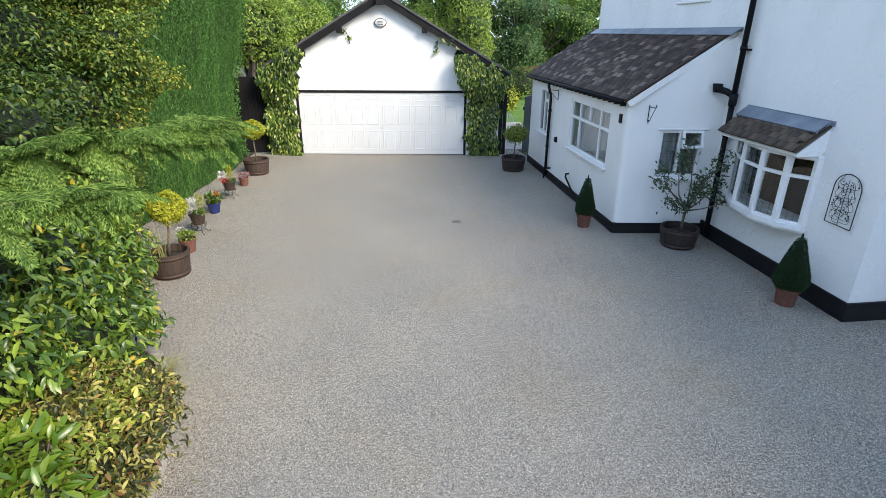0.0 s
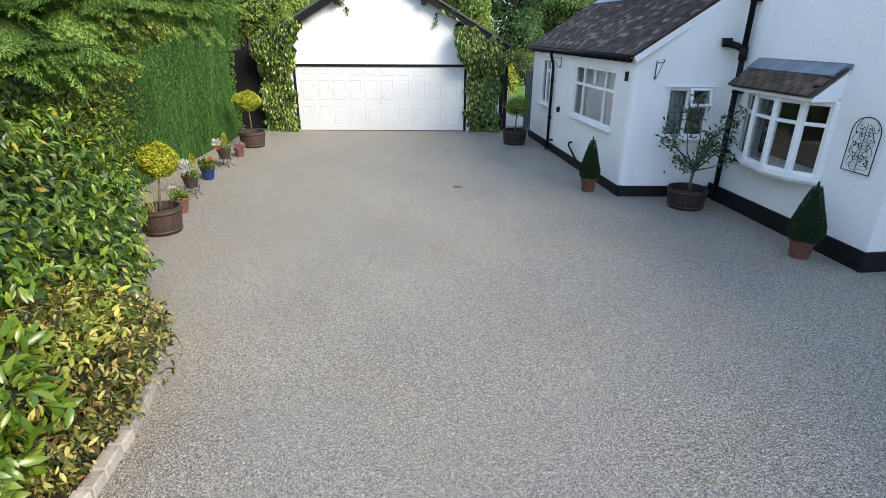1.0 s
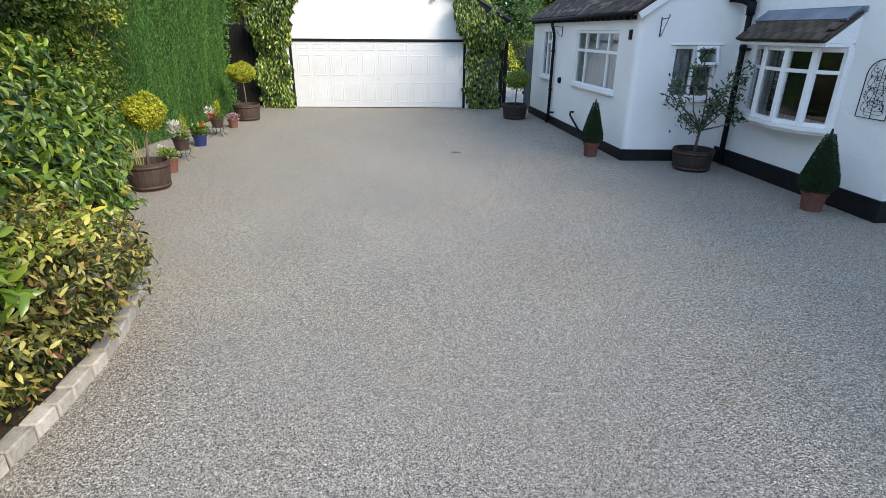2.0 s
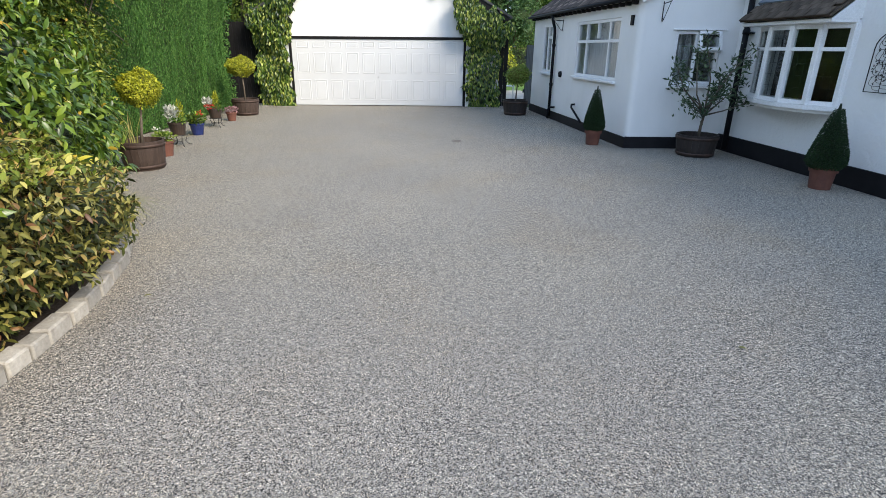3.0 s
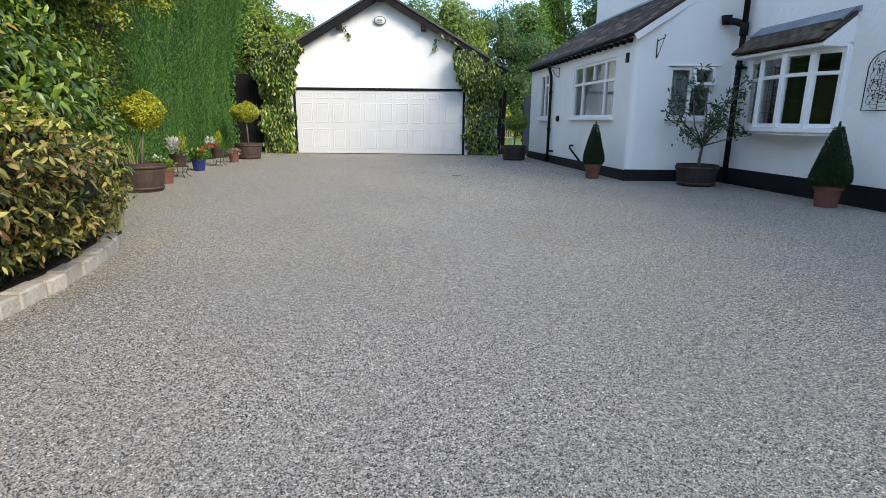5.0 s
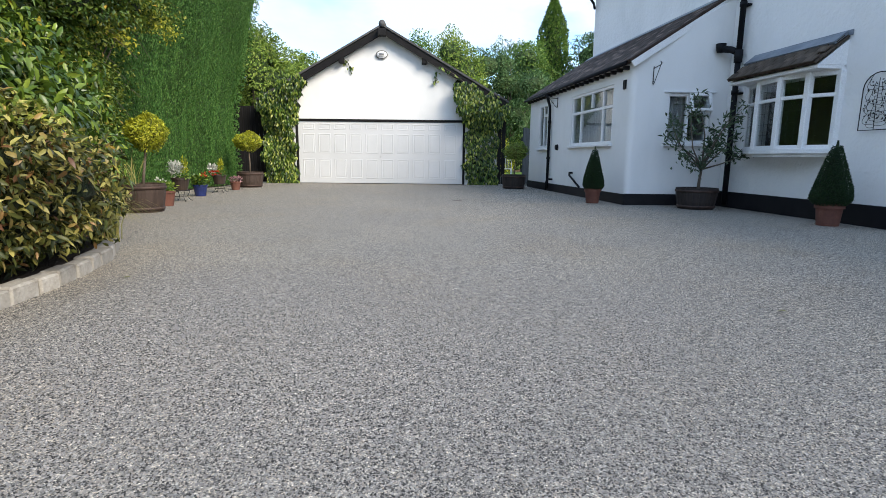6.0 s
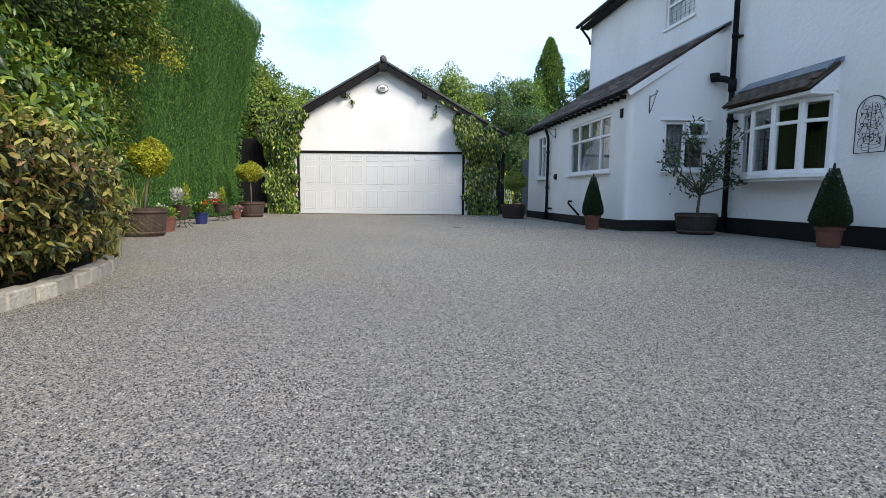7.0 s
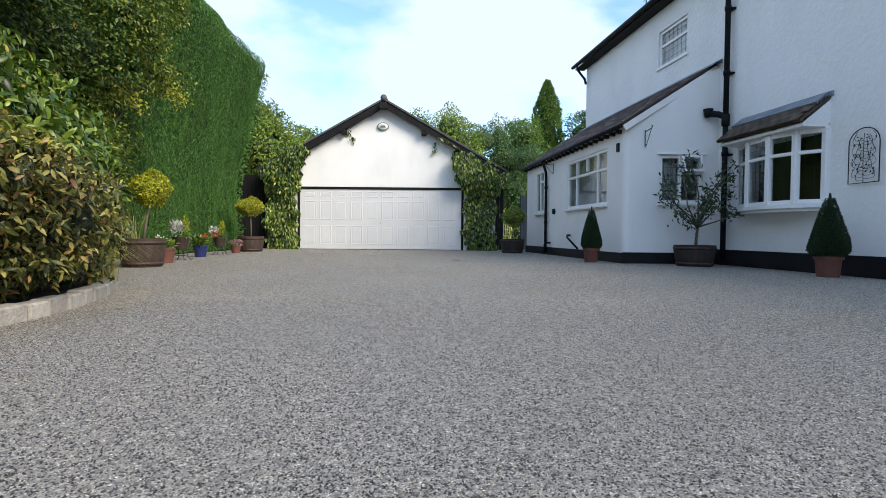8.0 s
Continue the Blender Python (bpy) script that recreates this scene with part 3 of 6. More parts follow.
chippings(driveway, -0.42, -15.55, 3.9, -12.4, 0.0077, 1.2, 3)

bed = Build().prism([(x - 0.02, y, 0.06) for x, y in KERB] + [(-9, -19.5, 0.06), (-9, -9.0, 0.06), (-4.2, -9.4, 0.06), (-2.7, -10.2, 0.06)], (0, 0, -0.12))
structure("planting_bed", bed, M_SOIL, "dark bare soil bed under the shrubs", "soil bed")
hedge_bed = Build().box(-9, -9.4, -0.05, -4.05, 3.0, 0.02)
structure("hedge_bed", hedge_bed, M_SOIL, "dark soil strip under the tall hedge", "soil bed")

structure("lawn", Build().box(2.0, 4.0, -0.05, 22, 17.0, 0.005), M_LAWN, "bright mown lawn beyond the garage", "lawn")
structure("garden_path", Build().box(3.78, 0.8, -0.05, 5.2, 6.5, 0.012), M_PAVING, "pale paved path beside the garage", "path")

# ---------------------------------------------------------------- house
TILT = math.atan(0.115)
CX, CY = 5.11, -6.93          # lean-to's near corner
HX, HY = 6.80, -6.93          # where the lean-to meets the main wall
# local frames: x runs along the wall, y points out of it, z up
WEST = Matrix.Translation((CX, CY, 0)) @ Matrix.Rotation(math.pi / 2 + TILT, 4, "Z")      # x goes north, y out to the drive
MAIN = Matrix.Translation((HX, HY, 0)) @ Matrix.Rotation(math.pi / 2 + TILT, 4, "Z")
FRONT = Matrix.Translation((CX, CY, 0)) @ Matrix.Rotation(math.pi, 4, "Z")                # x goes west, y out to the camera


def wall_mesh(b, m, x0, x1, z0, z1, thick, holes):
    """A wall in its local frame with openings (x0, z0, x1, z1) right through it; its outer face lies at y = 0."""
    xs = sorted({x0, x1, *[h[0] for h in holes], *[h[2] for h in holes]})
    zs = sorted({z0, z1, *[h[1] for h in holes], *[h[3] for h in holes]})

    def solid(i, j):
        if not (0 <= i < len(xs) - 1 and 0 <= j < len(zs) - 1):
            return False
        cx, cz = (xs[i] + xs[i + 1]) / 2, (zs[j] + zs[j + 1]) / 2
        return not any(h[0] < cx < h[2] and h[1] < cz < h[3] for h in holes)

    for i in range(len(xs) - 1):
        for j in range(len(zs) - 1):
            if not solid(i, j):
                continue
            a, c, d, e = xs[i], xs[i + 1], zs[j], zs[j + 1]
            quads = [[(a, 0, d), (c, 0, d), (c, 0, e), (a, 0, e)][::-1], [(a, -thick, d), (c, -thick, d), (c, -thick, e), (a, -thick, e)]]
            if not solid(i - 1, j):
                quads.append([(a, 0, d), (a, 0, e), (a, -thick, e), (a, -thick, d)][::-1])
            if not solid(i + 1, j):
                quads.append([(c, 0, d), (c, 0, e), (c, -thick, e), (c, -thick, d)])
            if not solid(i, j - 1):
                quads.append([(a, 0, d), (c, 0, d), (c, -thick, d), (a, -thick, d)])
            if not solid(i, j + 1):
                quads.append([(a, 0, e), (c, 0, e), (c, -thick, e), (a, -thick, e)][::-1])
            for q in quads:
                b.face_set([m @ Vector(p) for p in q], [(0, 1, 2, 3)])
    return b


house = thing("house", "white rendered house with black plinth and lean-to", "house", (HX, HY, 0))
HOME = Matrix.Translation((-HX, -HY, 0))          # world to the house's own frame


def hpart(name, b, material, parent=None, label="", smooth=False):
    """A part of the house, given in world metres."""
    b.v = [tuple(HOME @ Vector(p)) for p in b.v]
    return part(name, b, material, parent or house, label, smooth)


# openings, in each wall's own frame (along, bottom, along, top)
W1 = (0.70, 1.10, 2.85, 2.19)
W0 = (4.49, 1.08, 5.24, 2.23)
W2 = (-1.42, 1.09, -0.64, 1.96)
UP = (1.05, 4.14, 2.12, 4.92)
BAY = (-2.25, 0.98, -0.66, 2.0)

EAVE_Z, TOP_Z, OVER, DEEP = 2.48, 3.61, 0.08, 1.68
SLOPE = (TOP_Z - EAVE_Z) / (DEEP + OVER)

# lean-to walls, with a soft rounded arris at the near corner
wall_w = wall_mesh(Build(), WEST, 0.10, 6.15, 0, EAVE_Z + 0.04, 0.25, [W1, W0])
hpart("wall", wall_w.weld(), M_SMOOTH_RENDER, label="smooth white rendered lean-to side wall")
wall_f = wall_mesh(Build(), FRONT, -1.69, -0.10, 0, EAVE_Z + 0.1, 0.25, [W2])
wall_f.prism([FRONT @ Vector(p) for p in ((-0.10, 0, EAVE_Z + 0.1), (-1.69, 0, EAVE_Z + 0.1), (-1.69, 0, TOP_Z - 0.08))], FRONT.to_3x3() @ Vector((0, -0.25, 0)))
hpart("wall", wall_f.weld(), M_SMOOTH_RENDER, label="smooth white rendered lean-to end wall")
arris = Build()
a0, a1 = WEST @ Vector((0.10, 0, 0)), FRONT @ Vector((-0.10, 0, 0))
ring = []
for k in range(7):
    q = k / 6
    corner = Vector((CX + 0.004, CY + 0.004, 0))
    ring.append(a0.lerp(corner, q).lerp(corner.lerp(a1, q), q))
ring += [FRONT @ Vector((-0.10, -0.2, 0)), WEST @ Vector((0.10, -0.2, 0))]
arris.prism(ring, (0, 0, EAVE_Z + 0.1))
hpart("rounded_corner", arris, M_SMOOTH_RENDER, label="soft rounded rendered corner")

# main house: wall towards the drive, end wall, back
S_END, N_END = -3.38, 6.12
wall_m = wall_mesh(Build(), MAIN, S_END, N_END, 0, 5.45, 0.3, [UP, BAY])
hpart("wall", wall_m.weld(), M_ROUGHCAST, label="white roughcast main wall")
for xa in (S_END, N_END - 0.3):
    end = Build().prism([MAIN @ Vector(p) for p in ((xa, -0.30, 0), (xa, -7.0, 0), (xa, -7.0, 5.55), (xa, -3.65, 8.2), (xa, -0.30, 5.55))], MAIN.to_3x3() @ Vector((0.3, 0, 0)))
    hpart("wall", end, M_ROUGHCAST, label="white roughcast end wall")
hpart("wall", Build().box(S_END, -7.3, 0, N_END, -7.0, 5.45, MAIN), M_ROUGHCAST, label="white roughcast back wall")

roof_m = Build()
for s in (1, -1):
    y_out, y_mid = (0.30, -3.65) if s == 1 else (-7.68, -3.65)
    roof_m.prism([MAIN @ Vector(p) for p in ((S_END - 0.25, y_out, 5.42), (S_END - 0.25, y_mid, 8.45), (S_END - 0.25, y_mid, 8.57), (S_END - 0.25, y_out, 5.54))][:: s], MAIN.to_3x3() @ Vector((N_END - S_END + 0.5, 0, 0)))
roof = hpart("roof", roof_m, M_TILE, label="dark tiled main roof")
soffit = Build().box(S_END - 0.2, -0.0, 5.38, N_END + 0.2, 0.27, 5.42, MAIN)
hpart("soffit", soffit, M_DARKWOOD, label="dark timber soffit")
gut = Build()
gut.tube([MAIN @ Vector((S_END - 0.25, 0.34, 5.46)), MAIN @ Vector((N_END + 0.25, 0.34, 5.46))], 0.045, 8)
hpart("gutter", gut, M_BLACK_PLASTIC, label="black half-round eaves gutter", smooth=True)
swan = Build().tube([MAIN @ Vector(p) for p in ((N_END - 0.1, 0.34, 5.43), (N_END - 0.1, 0.30, 5.28), (N_END - 0.1, 0.10, 5.05), (N_END - 0.1, 0.06, 4.9))], 0.035, 8)
hpart("downpipe", swan, M_BLACK_PLASTIC, label="black swan-neck pipe under the eaves", smooth=True)

for box, m in (((-0.03, -0.02, 0, 6.18, 0.025, 0.19), WEST), ((-1.66, -0.02, 0, 0.0, 0.03, 0.20), FRONT),
               ((S_END - 0.035, -0.02, 0, 0.0, 0.035, 0.27), MAIN), ((S_END - 0.035, -7.0, 0, S_END + 0.02, -0.02, 0.27), MAIN)):
    hpart("plinth", Build().box(*box, m), M_BLACK_PAINT, label="black painted plinth")

# lean-to roof
LROOF = WEST @ Matrix.Translation((-0.08, OVER, EAVE_Z)) @ Matrix.Rotation(math.atan(SLOPE), 4, "X").inverted()
ROOF_LEN, RAFTER = 6.33, (DEEP + OVER) / math.cos(math.atan(SLOPE))
deck = Build().box(0.0, -RAFTER, -0.05, ROOF_LEN, 0.0, 0.0, LROOF)
lean_roof = hpart("roof", deck, M_TILE, label="mottled brown clay tile lean-to roof")
barge = Build()
barge.rbox(-0.03, -RAFTER, -0.125, 0.0, 0.02, -0.012, 0.006, LROOF)
hpart("bargeboard", barge, M_PVC, label="white painted verge board")
barge2 = Build().rbox(-0.035, -RAFTER, -0.012, 0.05, 0.03, 0.034, 0.006, LROOF)
hpart("verge_tiles", barge2, M_TILE, label="dark tile verge edge")
flash = Build()
flash.rbox(-0.08, 0.002, TOP_Z - 0.02, 6.2, 0.02, TOP_Z + 0.045, 0.005, MAIN)
flash.prism([MAIN @ Vector(p) for p in ((-0.08, 0.02, TOP_Z + 0.03), (-0.08, 0.20, TOP_Z - 0.075), (-0.08, 0.20, TOP_Z - 0.06), (-0.08, 0.02, TOP_Z + 0.05))], MAIN.to_3x3() @ Vector((6.28, 0, 0)))
hpart("flashing", flash, M_LEAD, label="grey lead flashing")
g2 = Build()
g2.tube([WEST @ Vector((0.0, OVER + 0.06, EAVE_Z - 0.035)), WEST @ Vector((6.3, OVER + 0.06, EAVE_Z - 0.05))], 0.034, 8)
hpart("gutter", g2, M_BLACK_PLASTIC, label="black lean-to gutter", smooth=True)
for k in range(24):
    hpart("rafter_end", Build().box(0.12 + k * 0.26, 0.0, EAVE_Z - 0.125, 0.18 + k * 0.26, OVER + 0.015, EAVE_Z - 0.06, WEST), M_DARKWOOD)

# downpipes
dp = Build()
dp.tube([MAIN @ Vector((-0.31, 0.09, 0.05)), MAIN @ Vector((-0.31, 0.09, 2.42))], 0.045, 10)
dp.tube([MAIN @ Vector((-0.31, 0.09, 2.42)), MAIN @ Vector((-0.31, 0.09, 2.62))], 0.065, 10)
dp.tube([MAIN @ Vector((-0.31, 0.09, 2.62)), MAIN @ Vector((-0.31, 0.09, 5.0)), MAIN @ Vector((-0.31, 0.30, 5.42))], 0.045, 10)
for z in (0.9, 1.9, 3.3, 4.4):
    dp.tube([MAIN @ Vector((-0.31, 0.09, z)), MAIN @ Vector((-0.31, 0.09, z + 0.07))], 0.056, 10)
    dp.box(-0.40, 0.0, z, -0.22, 0.07, z + 0.03, MAIN)
main_pipe = hpart("downpipe", dp, M_BLACK_PLASTIC, label="tall black cast rainwater pipe", smooth=True)
hop = Build()
hop.tube([MAIN @ Vector((-0.30, 0.09, 2.58)), MAIN @ Vector((-0.20, 0.15, 2.64)), MAIN @ Vector((-0.06, 0.25, 2.68))], [0.05, 0.055, 0.06], 10)
hop.tube([MAIN @ Vector((-0.06, 0.25, 2.62)), MAIN @ Vector((-0.06, 0.25, 2.76))], [0.06, 0.085], 10)
hpart("hopper", hop, M_BLACK_PLASTIC, label="black branch pipe with hopper", smooth=True)
dq = Build()
dq.tube([WEST @ Vector(p) for p in ((4.23, OVER + 0.06, 2.40), (4.23, OVER + 0.05, 2.30), (4.23, 0.07, 2.12), (4.23, 0.06, 2.0), (4.23, 0.06, 0.06))], 0.036, 10)
for z in (0.8, 1.7):
    dq.tube([WEST @ Vector((4.23, 0.06, z)), WEST @ Vector((4.23, 0.06, z + 0.06))], 0.046, 10)
hpart("downpipe", dq, M_BLACK_PLASTIC, label="black plastic rainwater pipe", smooth=True)
dr = Build().tube([WEST @ Vector(p) for p in ((4.0, 0.0, 0.30), (4.0, 0.10, 0.30), (4.02, 0.15, 0.25), (4.05, 0.15, 0.03))], 0.024, 8)
hpart("waste_pipe", dr, M_BLACK_PLASTIC, label="short bent black waste pipe", smooth=True)
dr2 = Build().tube([WEST @ Vector(p) for p in ((2.62, 0.0, 0.50), (2.60, 0.08, 0.50), (2.50, 0.12, 0.45), (1.80, 0.15, 0.22))], 0.022, 8)
hpart("waste_pipe", dr2, M_BLACK_PLASTIC, label="slanting black waste pipe", smooth=True)
hpart("air_vent", Build().rbox(0.20, -0.01, 2.04, 0.30, 0.025, 2.20, 0.006, WEST), M_BLACK_PLASTIC, label="small black wall vent")
hpart("round_vent", Build().tube([WEST @ Vector((3.72, 0.0, 1.09)), WEST @ Vector((3.72, 0.05, 1.09))], [0.075, 0.06], 14), M_BLACK_PLASTIC, label="round black wall cap")


def bracket(m, x, z, label, s=1.0):
    """A wrought-iron wall bracket: upright, arm and a scrolled stay."""
    b = Build()
    b.tube([m @ Vector((x, 0.012, z - 0.22 * s)), m @ Vector((x, 0.012, z + 0.03 * s))], 0.008, 6)
    b.tube([m @ Vector((x, 0.012, z)), m @ Vector((x, 0.26 * s, z + 0.015)), m @ Vector((x, 0.29 * s, z + 0.05))], 0.008, 6)
    ya, za, yb, zb = 0.03 * s, z - 0.21 * s, 0.25 * s, z + 0.005
    curl = [(ya + 0.03 * s * math.cos(k * 0.9) * (1 - k * 0.09), za - 0.01 + 0.03 * s * math.sin(k * 0.9) * (1 - k * 0.09)) for k in range(7, -1, -1)]
    tail = [(yb + 0.025 * s * math.sin(k * 0.9), zb + 0.03 * s - 0.025 * s * math.cos(k * 0.9)) for k in range(5)]
    b.tube([m @ Vector((x, p, q)) for p, q in curl + [(yb, zb)] + tail], 0.006, 6)
    hpart("bracket", b, M_WIRE, label=label, smooth=True)


bracket(FRONT, -0.36, 2.36, "wrought-iron hanging basket bracket", 1.15)
bracket(WEST, 3.82, 2.26, "thin iron hanging basket bracket", 0.9)


def leading(b, m, x0, z0, x1, z1, y, nx, nz, h=0.0022):
    for i in range(1, nx):
        x = x0 + (x1 - x0) * i / nx
        b.box(x - h, y, z0, x + h, y + 0.004, z1, m)
    for j in range(1, nz):
        z = z0 + (z1 - z0) * j / nz
        b.box(x0, y, z - h, x1, y + 0.004, z + h, m)


def flat_window(m, hole, uprights, transoms, label, lights, lead=None, w=0.055, sill=0.048, y=-0.05, out=0.07):
    """A white casement window in its opening: frame, uprights, transoms, glass in each light, sill."""
    x0, z0, x1, z1 = hole
    win = hpart("window", Build().ring(m, x0 + 0.003, z0 + 0.003, x1 - 0.003, z1 - 0.003, w, y - 0.03, y + 0.035), M_PVC, label=label)
    for x, a, c in uprights:
        hpart("mullion", Build().rbox(x - w / 2, y - 0.028, a + w, x + w / 2, y + 0.033, c - w, 0.006, m), M_PVC, win)
    for z, a, c in transoms:
        hpart("transom", Build().rbox(a, y - 0.026, z - w / 2, c, y + 0.031, z + w / 2, 0.006, m), M_PVC, win)
    for a, c, d, e in lights:
        pane = hpart("pane", Build().box(a, y - 0.006, c, d, y, e, m), M_GLASS, win)
        pane.visible_shadow = False
        if lead:
            lb = Build()
            leading(lb, m, a, c, d, e, y + 0.002, *lead(d - a, e - c), 0.0015)
            tagged(hpart("leading", lb, M_LEAD_CAME, win), kind="stuff")
    hpart("sill", Build().rbox(x0 - 0.035, y, z0 - sill, x1 + 0.035, out, z0 + 0.002, 0.008, m), M_PVC, win)
    return win


def curtain(m, x0, z0, x1, z1, y, label, waves=9, amp=0.02, cloth=None):
    n = 60
    b = Build()
    pts = [(x0 + (x1 - x0) * i / n, y + amp * math.sin(i / n * waves * 6.283) + 0.3 * amp * math.sin(i * 1.3)) for i in range(n + 1)]
    b.face_set([m @ Vector((px, py, z)) for z in (z0, z1) for px, py in pts], [(i, i + 1, n + 2 + i, n + 1 + i) for i in range(n)])
    return hpart("curtain", b, cloth or M_NET, label=label, smooth=True)


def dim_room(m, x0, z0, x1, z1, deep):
    """An added box behind a window; its dark colour stands in for the unlit room."""
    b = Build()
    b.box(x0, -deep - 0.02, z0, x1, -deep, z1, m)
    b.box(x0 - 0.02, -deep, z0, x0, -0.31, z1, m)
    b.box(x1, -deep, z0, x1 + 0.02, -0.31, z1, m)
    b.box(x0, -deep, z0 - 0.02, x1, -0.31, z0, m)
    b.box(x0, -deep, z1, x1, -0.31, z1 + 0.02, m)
    hpart("unlit_room_box", b, M_ROOM, label="added box coloured dark for the unlit room behind the window")


lead_fn = lambda dx, dz: (max(2, round(dx / 0.16)), max(2, round(dz / 0.2)))
x0, z0, x1, z1 = W1
u1, u2, tr = 1.20, 2.33, 1.80
flat_window(WEST, W1, [(u1, z0, z1), (u2, z0, z1), ((u1 + u2) / 2, tr, z1)], [(tr, x0, x1)], "white leaded casement window",
            [(x0, z0, u1, tr), (u1, z0, u2, tr), (u2, z0, x1, tr), (x0, tr, u1, z1), (u1, tr, (u1 + u2) / 2, z1), ((u1 + u2) / 2, tr, u2, z1), (u2, tr, x1, z1)])
curtain(WEST, x0 - 0.1, z0 - 0.1, x1 + 0.1, z1 + 0.1, -0.30, "pale net curtain behind the glass", 16)
x0, z0, x1, z1 = W0
flat_window(WEST, W0, [(x0 + 0.36, z0, z1)], [(1.92, x0, x0 + 0.36)], "narrow white casement window", [(x0, z0, x0 + 0.36, z1), (x0 + 0.36, z0, x1, z1)], w=0.07, y=-0.02)
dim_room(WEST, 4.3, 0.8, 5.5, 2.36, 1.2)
x0, z0, x1, z1 = W2
xm = -1.02
w2 = flat_window(FRONT, W2, [(xm, z0, z1)], [(1.64, x0, xm)], "white leaded casement with an open top light",
                 [(xm, z0, x1, z1), (x0, z0, xm, 1.64)], lead_fn, y=-0.06)
sash = Build()
OPEN = FRONT @ Matrix.Translation((0, 0.0, 1.95)) @ Matrix.Rotation(radians(17), 4, "X")
sash.ring(OPEN, x0 + 0.02, -0.32, xm - 0.0, 0.0, 0.05, -0.03, 0.03)
vent_sash = hpart("top_sash", sash, M_PVC, w2, "open white top-hung sash")
p_open = hpart("pane", Build().box(x0 + 0.06, -0.004, -0.28, xm - 0.04, 0.002, -0.04, OPEN), M_GLASS, w2)
p_open.visible_shadow = False
hpart("lintel_strip", Build().rbox(x0 - 0.06, 0.0, z1 + 0.0, x1 + 0.06, 0.035, z1 + 0.025, 0.005, FRONT), M_PVC, w2)
curtain(FRONT, xm - 0.02, z0 - 0.05, x1 + 0.1, z1 + 0.1, -0.27, "pale net curtain behind the glass", 5)
x0, z0, x1, z1 = UP
flat_window(MAIN, UP, [], [(4.60, x0, x1)], "white leaded upper window", [(x0, z0, x1, 4.60), (x0, 4.60, x1, z1)], lambda dx, dz: (7, 3 if dz > 0.4 else 2), w=0.06, y=-0.07, out=0.035)
curtain(MAIN, x0 - 0.1, z0 - 0.1, x1 + 0.1, z1 + 0.1, -0.32, "white blind close behind the glass", 8, 0.004, M_BLIND)
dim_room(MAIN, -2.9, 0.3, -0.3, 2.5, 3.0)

# bow window
BOW = [(-0.60, 0.03), (-1.14, 0.26), (-1.66, 0.33), (-2.06, 0.24), (-2.34, 0.03)]
B0, B1, BT = 0.965, 1.99, 1.68


def along(p, q, z=0.0):
    """A frame whose x runs from p to q on the main wall's plan."""
    a, c = Vector((*p, 0)), Vector((*q, 0))
    return MAIN @ Matrix.Translation((p[0], p[1], z)) @ Matrix.Rotation(math.atan2(c.y - a.y, c.x - a.x), 4, "Z"), (c - a).length


panes = []
cx_bow = sum(p[0] for p in BOW) / len(BOW)


def bow_plate(z_a, z_b, grow, y_back=0.002):
    """A plate on the plan of the bow, grown outwards."""
    pts = [(BOW[0][0] + grow, y_back)] + [(p[0] + grow * max(-1, min(1, (p[0] - cx_bow) * 1.2)), p[1] + grow) for p in BOW] + [(BOW[-1][0] - grow, y_back)]
    return Build().prism([MAIN @ Vector((x, y, z_a)) for x, y in pts], (0, 0, z_b - z_a))


bow = hpart("bow_window", bow_plate(B1, B1 + 0.03, 0.03), M_PVC, label="white bow window with dark leaded panes")
for i, (p, q) in enumerate(zip(BOW, BOW[1:])):
    m, ln = along(p, q)
    for za, zb, yy in ((B0, B0 + 0.06, 0.03), (B1 - 0.06, B1, 0.03), (BT - 0.025, BT + 0.025, 0.028)):
        hpart("rail", Build().rbox(0.03, -yy, za, ln - 0.03, yy, zb, 0.005, m), M_PVC, bow)
    for z_a, z_b in ((B0 + 0.06, BT - 0.025), (BT + 0.025, B1 - 0.06)):
        panes.append((m, 0.03, z_a, ln - 0.03, z_b))
for p in BOW:
    hpart("mullion", Build().rbox(p[0] - 0.044, p[1] - 0.045, B0, p[0] + 0.044, p[1] + 0.045, B1, 0.012, MAIN), M_PVC, bow)
for m, a, c, d, e in panes:
    pn = hpart("pane", Build().box(a, -0.004, c, d, 0.002, e, m), M_GLASS, bow)
    pn.visible_shadow = False
    lb = Build()
    leading(lb, m, a, c, d, e, 0.004, 3, 4 if e - c > 0.4 else 2, 0.0014)
    tagged(hpart("leading", lb, M_LEAD_CAME, bow), kind="stuff")

hpart("sill", bow_plate(B0 - 0.055, B0, 0.06), M_PVC, bow, "curved white sill")
hpart("apron", bow_plate(B0 - 0.10, B0 - 0.055, 0.02), M_ROUGHCAST, bow)

# bay's little tiled roof
BR_Y, BR_E, BR_T = 0.46, 2.08, 2.43
br_ang = math.atan((BR_T - BR_E) / BR_Y)
BX0, BX1 = -2.36, -0.62
BROOF = MAIN @ Matrix.Translation((BX0, BR_Y, BR_E)) @ Matrix.Rotation(-br_ang, 4, "X")
br_len = math.hypot(BR_Y, BR_T - BR_E)
deck2 = Build().box(0, -br_len, -0.03, BX1 - BX0, 0.0, 0.0, BROOF)
bay_roof = hpart("bay_roof", deck2, M_BAYTILE, label="small brown tiled roof over the bow window")
fb = Build()
fb.rbox(BX0, 0.02, BR_E - 0.085, BX1, BR_Y - 0.05, BR_E - 0.035, 0.006, MAIN)
